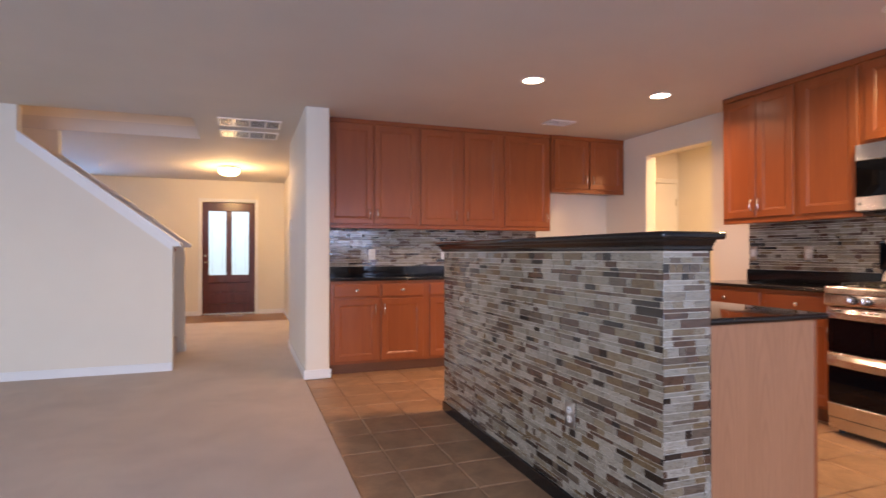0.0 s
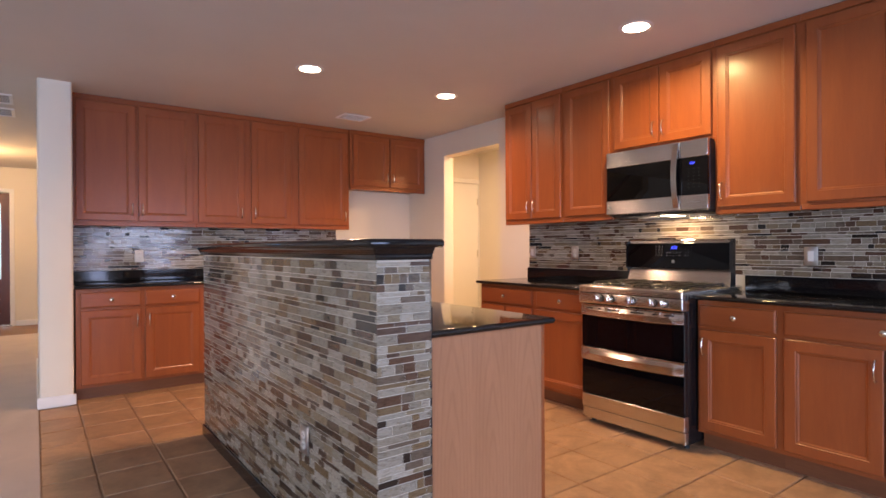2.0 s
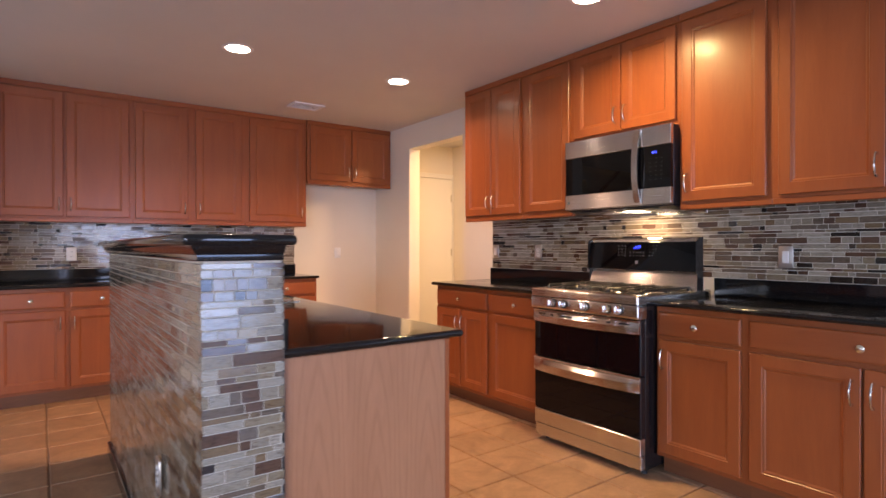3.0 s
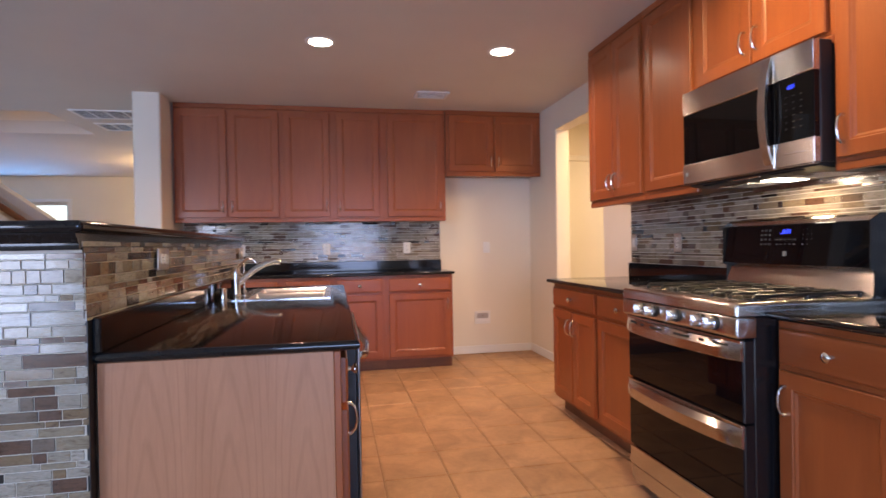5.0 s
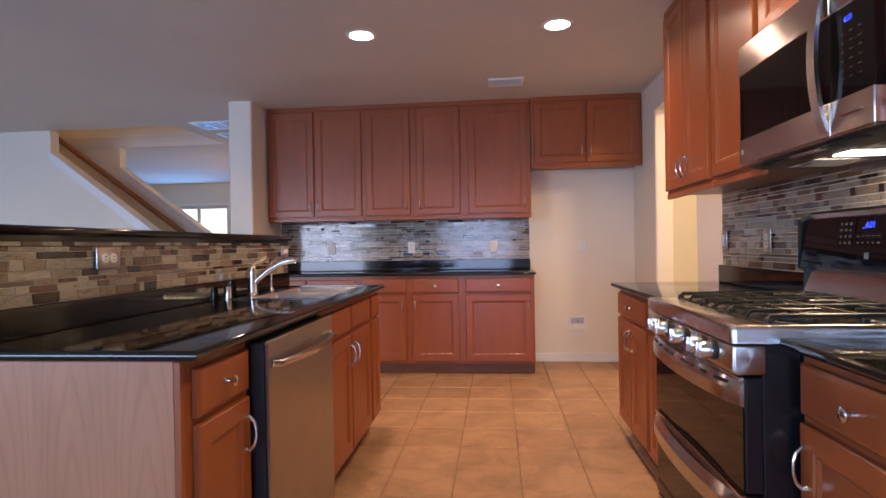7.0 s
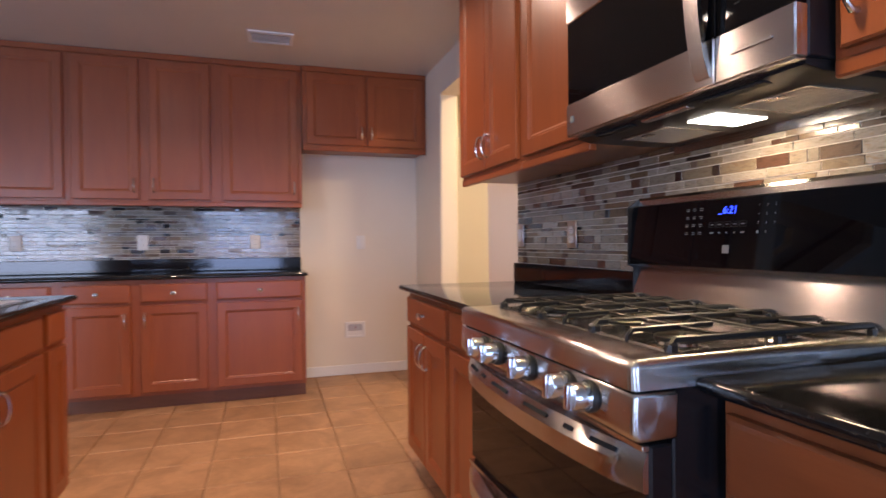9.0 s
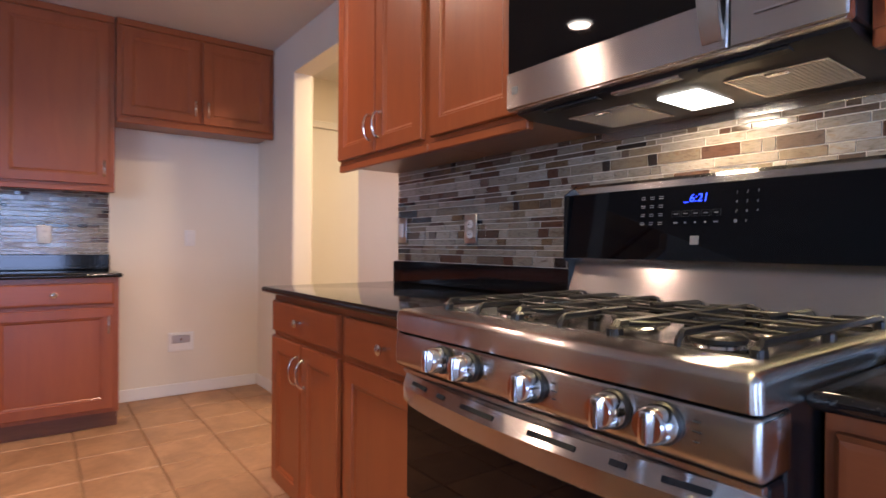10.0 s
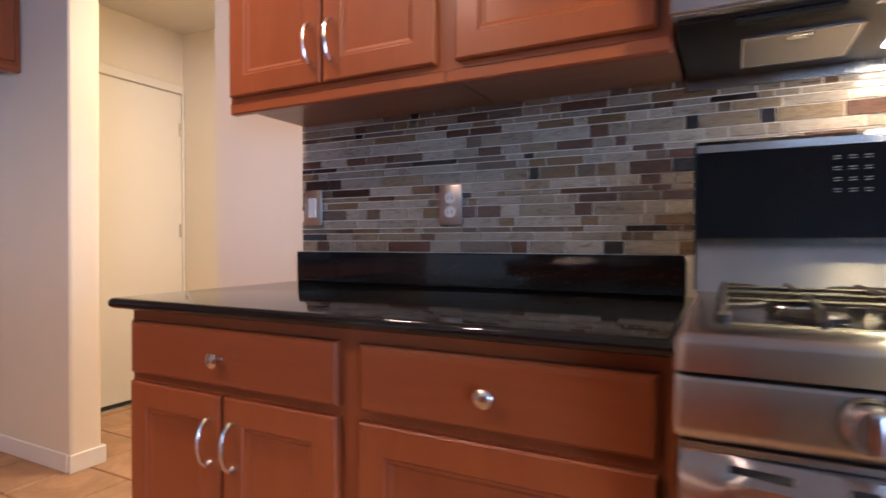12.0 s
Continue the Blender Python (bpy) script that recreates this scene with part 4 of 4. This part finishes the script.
def writing(body, size, m, material, parent, name):
    cu = bpy.data.curves.new(name, "FONT")
    cu.body, cu.size, cu.align_x, cu.align_y, cu.shear = body, size, "CENTER", "CENTER", 0.12
    tmp = bpy.data.objects.new(name, cu)
    scene.collection.objects.link(tmp)
    bpy.context.view_layer.update()
    me = bpy.data.meshes.new_from_object(tmp)
    bpy.data.objects.remove(tmp)
    me.materials.clear()
    me.materials.append(material)
    return part(name, me, None, parent, "", m)


writing("6:21", 0.026, panel_at(0.375, 1.194) @ Matrix.Translation((0, 0, 0.0015)), LED, rg, "clock_digits")
bar_m = mesh("key_label", box(B(), -0.006, 0.006, -0.0011, 0.0011, 0.0, 0.0008), GREYPRINT)
LIFT = Matrix.Translation((0, 0, 0.0012))
for j in range(4):
    for i in range(3):
        for k in (0.0024, -0.0024):
            part("key_label", bar_m, None, rg, "", panel_at(0.236 + i * 0.0235, 1.201 - j * 0.0205) @ LIFT @ Matrix.Translation((0, k, 0)) @ Matrix.Diagonal((0.9, 0.75, 1, 1)))
for digit, (i, j) in zip("1234567890", ((0, 0), (1, 0), (2, 0), (0, 1), (1, 1), (2, 1), (0, 2), (1, 2), (2, 2), (1, 3))):
    writing(digit, 0.0085, panel_at(0.459 + i * 0.0215, 1.201 - j * 0.0205) @ LIFT, GREYPRINT, rg, "key_digit")
part("key_label", bar_m, None, rg, "", panel_at(0.459, 1.1395) @ LIFT @ Matrix.Diagonal((0.5, 3.0, 1, 1)))
frame_m = B()
for r in ((-0.0095, 0.0095, 0.0062, 0.0068), (-0.0095, 0.0095, -0.0068, -0.0062), (-0.0101, -0.0095, -0.0068, 0.0068), (0.0095, 0.0101, -0.0068, 0.0068)):
    box(frame_m, *r, 0.0, 0.0006)
frame_m = mesh("key_outline", frame_m, DIMPRINT)
for i in range(5):
    part("key_outline", frame_m, None, rg, "", panel_at(0.323 + i * 0.0235, 1.160) @ LIFT)
    part("key_label", bar_m, None, rg, "", panel_at(0.323 + i * 0.0235, 1.160) @ LIFT @ Matrix.Diagonal((0.85, 1, 1, 1)))
    part("key_label", bar_m, None, rg, "", panel_at(0.323 + i * 0.0235, 1.1395) @ LIFT @ Matrix.Diagonal((0.85 if i in (0, 4) else 0.4, 1.6, 1, 1)))
part("clock_underscore", box(B(), -0.0055, 0.0055, -0.0008, 0.0008, 0.0, 0.0008), LED, rg, "", panel_at(0.346, 1.1855) @ LIFT)
part("badge", box(B(), -0.010, 0.010, -0.010, 0.010, 0.0, 0.001), GREYPRINT, rg, "small square grey badge", panel_at(0.371, 1.099) @ Matrix.Translation((0, 0, 0.0012)))

# grates and burners
gm = B()
GW, GD = 0.215, 0.47


def finger(bm, pts, r=0.0052):
    tube(bm, pts, r, 6, 1.3)


for x in (0.0, GW):
    finger(gm, [(x, 0.0, -0.026), (x, 0.002, -0.010), (x, 0.012, 0.0), (x, GD - 0.012, 0.0), (x, GD - 0.002, -0.010), (x, GD, -0.026)], 0.0056)
for y in (0.115, GD / 2, GD - 0.115):
    finger(gm, [(0.0, y, 0.001), (GW, y, 0.001)], 0.0036)
finger(gm, [(GW / 2, 0.0, -0.026), (GW / 2, 0.002, -0.010), (GW / 2, 0.012, 0.0), (GW / 2, 0.19, 0.002)], 0.0052)
finger(gm, [(GW / 2, GD, -0.026), (GW / 2, GD - 0.002, -0.010), (GW / 2, GD - 0.012, 0.0), (GW / 2, GD - 0.19, 0.002)], 0.0052)
for y0, sy in ((0.0, 1), (GD, -1)):
    for x0, sx in ((0.0, 1), (GW, -1)):
        finger(gm, [(x0, y0 + sy * 0.035, 0.0), (x0 + sx * 0.03, y0 + sy * 0.05, 0.0), (x0 + sx * 0.05, y0 + sy * 0.075, 0.001)], 0.0038)
    finger(gm, [(0.0, y0 + sy * 0.004, -0.022), (GW, y0 + sy * 0.004, -0.022)], 0.0052)
for x in (0.0, GW):
    for y in (0.006, GD / 2, GD - 0.006):
        box(gm, x - 0.009, x + 0.009, y - 0.010, y + 0.010, -0.034, -0.003, 0.004)
gm = mesh("grate", gm, CASTIRON)
for i in range(3):
    part("grate", gm, None, rg, "black cast iron grate", pose(0.05 + i * 0.2205, 0.080, 0.960))
bs = mesh("burner", lathe(B(), [(0, 0.926), (0.055, 0.926), (0.05, 0.929), (0.04, 0.931), (0.036, 0.939), (0.0, 0.939)], seg=24), NICKEL)
bc = mesh("burner_cap", lathe(B(), [(0, 0.939), (0.042, 0.939), (0.042, 0.945), (0.036, 0.949), (0, 0.949)], seg=24), CASTIRON)
for x, y in ((0.157, 0.19), (0.157, 0.435), (0.378, 0.315), (0.60, 0.19), (0.60, 0.435)):
    b_ = part("burner", bs, None, rg, "bright metal burner base", pose(x, y, 0))
    part("burner_cap", bc, None, b_, "black burner cap")

# ---- microwave ----
mw = thing("microwave", R(3.217, 5.463), "stainless steel over-range microwave with black glass door", "microwave")
part("body", box(B(), 0.003, RW, 0.03, 0.398, 1.440, 1.883, 0.003), BLACKPLASTIC, mw)
DX = 0.575
part("door_glass", box(B(), 0.002, DX, 0.004, 0.03, 1.532, 1.772, 0.002), BLACKGLASS, mw, "glossy black door glass")
part("bottom_band", box(B(), 0.0, DX, 0.0, 0.03, 1.437, 1.532, 0.003), STEEL, mw, "brushed steel lower band")
part("top_band", box(B(), 0.0, DX, 0.0, 0.03, 1.772, 1.883, 0.003), STEEL, mw, "brushed steel upper band")
part("control_glass", box(B(), DX + 0.003, RW - 0.002, 0.004, 0.03, 1.532, 1.772, 0.002), BLACKGLASS, mw, "black glass keypad")
part("control_band_low", box(B(), DX + 0.003, RW, 0.0, 0.03, 1.437, 1.532, 0.003), STEEL, mw)
part("control_band_high", box(B(), DX + 0.003, RW, 0.0, 0.03, 1.772, 1.883, 0.003), STEEL, mw)
part("release_bar", box(B(), DX + 0.045, RW - 0.045, -0.004, 0.0, 1.482, 1.488, 0.001), CHROME, mw)
hp = [(DX - 0.035, -0.004 - 0.032 * math.sin(math.pi * k / 12) ** 0.7, 1.455 + 0.415 * k / 12) for k in range(13)]
hb = B()
prism(hb, [(p[1], p[2]) for p in hp] + [(p[1] + 0.012, p[2]) for p in hp[::-1]], DX - 0.046, DX - 0.008, "x")
part("handle", hb, STEEL_V, mw, "bowed flat steel handle")
writing("6:21", 0.020, pose(DX + 0.08, 0.0025, 1.735, 90), LED, mw, "clock_digits")
key = mesh("key_label", box(B(), -0.006, 0.006, -0.0005, 0.0, -0.0012, 0.0012), DIMPRINT)
for j in range(6):
    for i in range(3):
        part("key_label", key, None, mw, "", pose(DX + 0.055 + i * 0.035, 0.0035, 1.70 - j * 0.024))
part("badge", box(B(), 0.022, 0.042, -0.0015, 0.0, 1.474, 1.494, 0.001), GREYPRINT, mw, "small square badge")
bm = prism(B(), [(0.032, 1.444), (0.032, 1.428), (0.075, 1.419), (0.30, 1.416), (0.392, 1.424), (0.392, 1.444)], 0.006, RW - 0.006, "x")
ease(bm, [e for e in bm.edges if abs(e.verts[0].co.x - e.verts[1].co.x) < 1e-5], 0.008, 2)
part("bottom_plate", bm, UNDERBLACK, mw, "black underside with a sloping front")
part("front_lip", box(B(), 0.004, RW - 0.004, 0.004, 0.031, 1.4335, 1.4368, 0.001), STEEL, mw)
for x0, x1 in ((0.30, 0.46), (0.10, 0.26), (0.50, 0.66)):
    part("vent_slot", box(B(), x0, x1, 0.036, 0.060, 1.4205, 1.4265, 0.001), STEEL if x0 == 0.30 else DARKSLOT, mw)
UZ = 1.4165
rib_mesh = mesh("filter_rib", box(B(), -0.0016, 0.0016, 0.122, 0.288, UZ - 0.0044, UZ - 0.003), FILTER)
for x0, x1 in ((0.118, 0.292), (0.515, 0.689)):
    f = part("grease_filter", box(B(), x0, x1, 0.115, 0.295, UZ - 0.0035, UZ + 0.001, 0.001), FILTER, mw, "ribbed aluminium mesh grease filter")
    for k in range(20):
        part("filter_rib", rib_mesh, None, f, "", pose(x0 + 0.006 + (x1 - x0 - 0.012) * k / 19, 0, 0))
    bm = B()
    for a in ((x0 - 0.004, x1 + 0.004, 0.111, 0.116), (x0 - 0.004, x1 + 0.004, 0.294, 0.299), (x0 - 0.004, x0 + 0.001, 0.116, 0.294), (x1 - 0.001, x1 + 0.004, 0.116, 0.294)):
        box(bm, *a, UZ - 0.0045, UZ + 0.001)
    part("filter_frame", bm, NICKEL, f)
    part("filter_tab", box(B(), (x0 + x1) / 2 - 0.02, (x0 + x1) / 2 + 0.02, 0.122, 0.142, UZ - 0.008, UZ - 0.003, 0.002), NICKEL, f)
part("light_lens", box(B(), 0.352, 0.447, 0.135, 0.285, UZ - 0.003, UZ + 0.001, 0.001), HOODLENS, mw, "lit cooktop lamp lens")
part("wall_trim", box(B(), 0.0, RW, 0.3925, 0.398, 1.397, 1.44, 0.002), STEEL, mw)


# ---- outlets and small fittings ----
def outlet(m, label, plate, face, switch=False, horizontal=False):
    o = thing("wall_outlet" if not switch else "light_switch", m @ pose(0, 0, 0, 0, 90 if horizontal else 0), label, "outlet" if not switch else "switch")
    part("plate", box(B(), -0.037, 0.037, -0.008, 0.0, -0.058, 0.058, 0.004, 2), plate, o)
    if switch:
        part("rocker", box(B(), -0.016, 0.016, -0.012, -0.007, -0.032, 0.032, 0.002), face, o)
    else:
        for z in (-0.02, 0.02):
            s = part("socket", lathe(B(), [(0, 0.0), (0.017, 0.0), (0.017, 0.0025), (0, 0.0025)], pose(0, -0.008, z, 90), 14), face, o)
            part("slots", box(box(B(), -0.007, -0.005, -0.0112, -0.0105, z - 0.005, z + 0.005), 0.005, 0.007, -0.0112, -0.0105, z - 0.005, z + 0.005), DARKSLOT, s)
    return o


pew, wht = "pewter plate outlet with white sockets on the mosaic", "white plate outlet on the mosaic backsplash"
for x in (2.87, 3.69, 4.505):
    outlet(pose(x, 6.461, 1.14), wht, WHITEPLASTIC, WHITEPLASTIC)
outlet(pose(5.364, 6.469, 1.13), "plain white blank plate in the fridge space", WHITEPLASTIC, WHITEPLASTIC, True)
outlet(R(4.335, 5.851) @ pose(0, 0, 1.155), "pewter plate switch on the mosaic backsplash", PEWTER, WHITEPLASTIC, True)
outlet(R(3.83, 5.851) @ pose(0, 0, 1.15), pew, PEWTER, WHITEPLASTIC)
outlet(R(2.03, 5.851) @ pose(0, 0, 1.14), pew, PEWTER, WHITEPLASTIC, True)
for y in (2.80, 4.40):
    outlet(L(y, 3.1875) @ pose(0, 0, 1.13), pew, PEWTER, WHITEPLASTIC, False, True)
outlet(R(2.80, BX0 - 0.009) @ pose(0, 0, 0.435), pew, PEWTER, WHITEPLASTIC)
outlet(pose(2.113, 7.5, 1.5, 0, 0, -90), "white thermostat on the hall wall", WHITEPLASTIC, WHITEPLASTIC, True)
wb = thing("water_supply_box", pose(5.308, 6.469, 0.345), "white plastic icemaker supply box in the wall", "supply box")
bm = B()
for a in ((-0.085, -0.065, -0.03, 0.105), (0.065, 0.085, -0.03, 0.105), (-0.065, 0.065, 0.085, 0.105), (-0.065, 0.065, -0.03, -0.012)):
    box(bm, a[0], a[1], -0.007, 0.0, a[2], a[3], 0.002)
part("frame", bm, WHITEPLASTIC, wb)
part("recess", box(B(), -0.065, 0.065, -0.004, 0.0, -0.012, 0.085), WHITEPLASTIC, wb)
# the recess is flat, so a grey plate paints the shade under its top edge
part("recess_shade", box(B(), -0.06, 0.06, -0.009, -0.004, 0.028, 0.083, 0.003), PEWTER, wb, "grey plate standing in for the shade in the upper recess")
part("valve", lathe(lathe(B(), [(0.0, 0.0), (0.006, 0.0), (0.006, 0.014), (0, 0.014)], pose(0, -0.012, 0.048)), [(0, 0), (0.006, 0.0), (0.006, 0.004), (0, 0.004)], pose(0, -0.014, 0.055, 90)), NICKEL, wb)


# ---- mosaic ----
rng = random.Random(7)
tm = B()
lo_ = [tm.verts.new(c) for c in ((-0.5, 0, -0.5), (0.5, 0, -0.5), (0.5, 0, 0.5), (-0.5, 0, 0.5))]
mi_ = [tm.verts.new((v.co.x, -0.8, v.co.z)) for v in lo_]
hi_ = [tm.verts.new((v.co.x * 0.965, -1, v.co.z * 0.91)) for v in lo_]
for a, b in ((lo_, mi_), (mi_, hi_)):
    for k in range(4):
        tm.faces.new([a[k], a[(k + 1) % 4], b[(k + 1) % 4], b[k]])
tm.faces.new(hi_)
TV, TF = [v.co.copy() for v in tm.verts], None
tm.verts.index_update()
TF = [[v.index for v in f.verts] for f in tm.faces]
tile_mesh = mesh("mosaic_tile", tm, MOS, 0)
ROWS_H = (0.034, 0.023, 0.016, 0.026)


def mosaic(parent, m, w, h, near=None, keep=None):
    """Strip mosaic over w by h in the x-z plane of m, facing -y. near: the stretch (x0, x1, z0, z1) laid as single pieces."""
    verts, faces, z, r, count = [], [], 0.0, rng.randrange(4), 0
    while z < h - 0.008:
        rh = min(ROWS_H[r % 4], h - z)
        r += 1
        x = -rng.random() * 0.06
        while x < w:
            ln = rng.choice((0.03, 0.05, 0.05, 0.075, 0.1, 0.1, 0.125, 0.15))
            a, b = max(x, 0.0), min(x + ln, w)
            x += ln
            if b - a < 0.012:
                continue
            t = m @ Matrix.Translation(((a + b) / 2, rng.uniform(-0.0004, 0.0004), z + rh / 2)) @ pose(0, 0, 0, rng.gauss(0, 1.1), 0, rng.gauss(0, 0.35)) @ Matrix.Diagonal((b - a - 0.0026, 0.0026, rh - 0.0026, 1))
            cx, cz = (a + b) / 2, z + rh / 2
            if keep and not keep(cx, cz):
                continue
            if near and count < 300 and near[0] <= cx <= near[1] and near[2] <= cz <= near[3]:
                part("mosaic_tile", tile_mesh, None, parent, "", t)
                count += 1
            else:
                k = len(verts)
                verts += [t @ v for v in TV]
                faces += [[i + k for i in f] for f in TF]
        z += rh
    if faces:
        me = bpy.data.meshes.new("mosaic_tiles")
        me.from_pydata(verts, [], faces)
        me.materials.append(MOS_J)
        ob = part("mosaic_tiles", me, None, parent)
        tagged(ob, kind="stuff")


mosaic(wall_back, pose(2.345, 6.4695, ZS + 0.001), 2.515, 1.42 - ZS + 0.012, (1.0, 2.5, 0, 1))
mosaic(wall_right, R(4.39, 5.8595) @ pose(0, 0, ZC1), 3.35, 1.46 - ZC1, (0, 1.2, 0.09, 1),
       lambda x, z: ZC1 + z > ZS + 0.002 and (ZC1 + z < 1.43 or 1.185 < x < 1.93))
mosaic(bar, R(BY1, BX0) @ pose(0, 0, 0.07), BY1 - BY0, BZ - 0.07, (1.25, 2.3, 0.25, 1.1))
mosaic(bar, pose(BX0 - 0.007, BY0, 0.07), BX1 - BX0 + 0.014, BZ - 0.07, (0, 1, 0.0, 1.2))
mosaic(bar, L(BY0 - 0.006, BX1) @ pose(0, 0, ZS - 0.012), BY1 - BY0 + 0.006, BZ - ZS + 0.034, (0, 1.6, 0, 1))

# ---- floor tiles ----
ft = B()
P = 0.326
lo_ = [ft.verts.new(c) for c in ((-0.5, -0.5, 0), (0.5, -0.5, 0), (0.5, 0.5, 0), (-0.5, 0.5, 0))]
mi_ = [ft.verts.new((v.co.x, v.co.y, 0.45)) for v in lo_]
hi_ = [ft.verts.new((v.co.x * 0.972, v.co.y * 0.972, 1)) for v in lo_]
for a, b in ((lo_, mi_), (mi_, hi_)):
    for k in range(4):
        ft.faces.new([a[k], a[(k + 1) % 4], b[(k + 1) % 4], b[k]])
ft.faces.new(hi_)
ft.verts.index_update()
FV, FF = [v.co.copy() for v in ft.verts], [[v.index for v in f.verts] for f in ft.faces]
ftile_mesh = mesh("floor_tile", ft, FTILE, 0)
verts, faces = [], []
for i in range(-8, 9):
    for j in range(-22, 9):
        x0, y0 = 4.636 + i * P, 4.15 + j * P
        x1, y1 = x0 + P, y0 + P
        x0, x1 = max(x0, 2.112), min(x1, 7.068 if y0 > 4.0 and x1 > 5.86 else 5.858)
        y1 = min(y1, 6.468 if x0 < 6 else 6.548)
        if y0 > 5.72 and x0 < 2.33:
            continue
        if x1 - x0 < 0.03 or y1 - y0 < 0.03 or y0 < -3.0:
            continue
        t = Matrix.Translation(((x0 + x1) / 2, (y0 + y1) / 2, -0.007)) @ Matrix.Diagonal((x1 - x0 - 0.008, y1 - y0 - 0.008, 0.008 + rng.uniform(-0.0004, 0.0004), 1))
        if y0 > 0.7:
            part("floor_tile", ftile_mesh, None, floor_kitchen, "", t)
        else:
            k = len(verts)
            verts += [t @ v for v in FV]
            faces += [[q + k for q in f] for f in FF]
me = bpy.data.meshes.new("floor_tiles")
me.from_pydata(verts, [], faces)
me.materials.append(FTILE_J)
tagged(part("floor_tiles", me, None, floor_kitchen), kind="stuff")
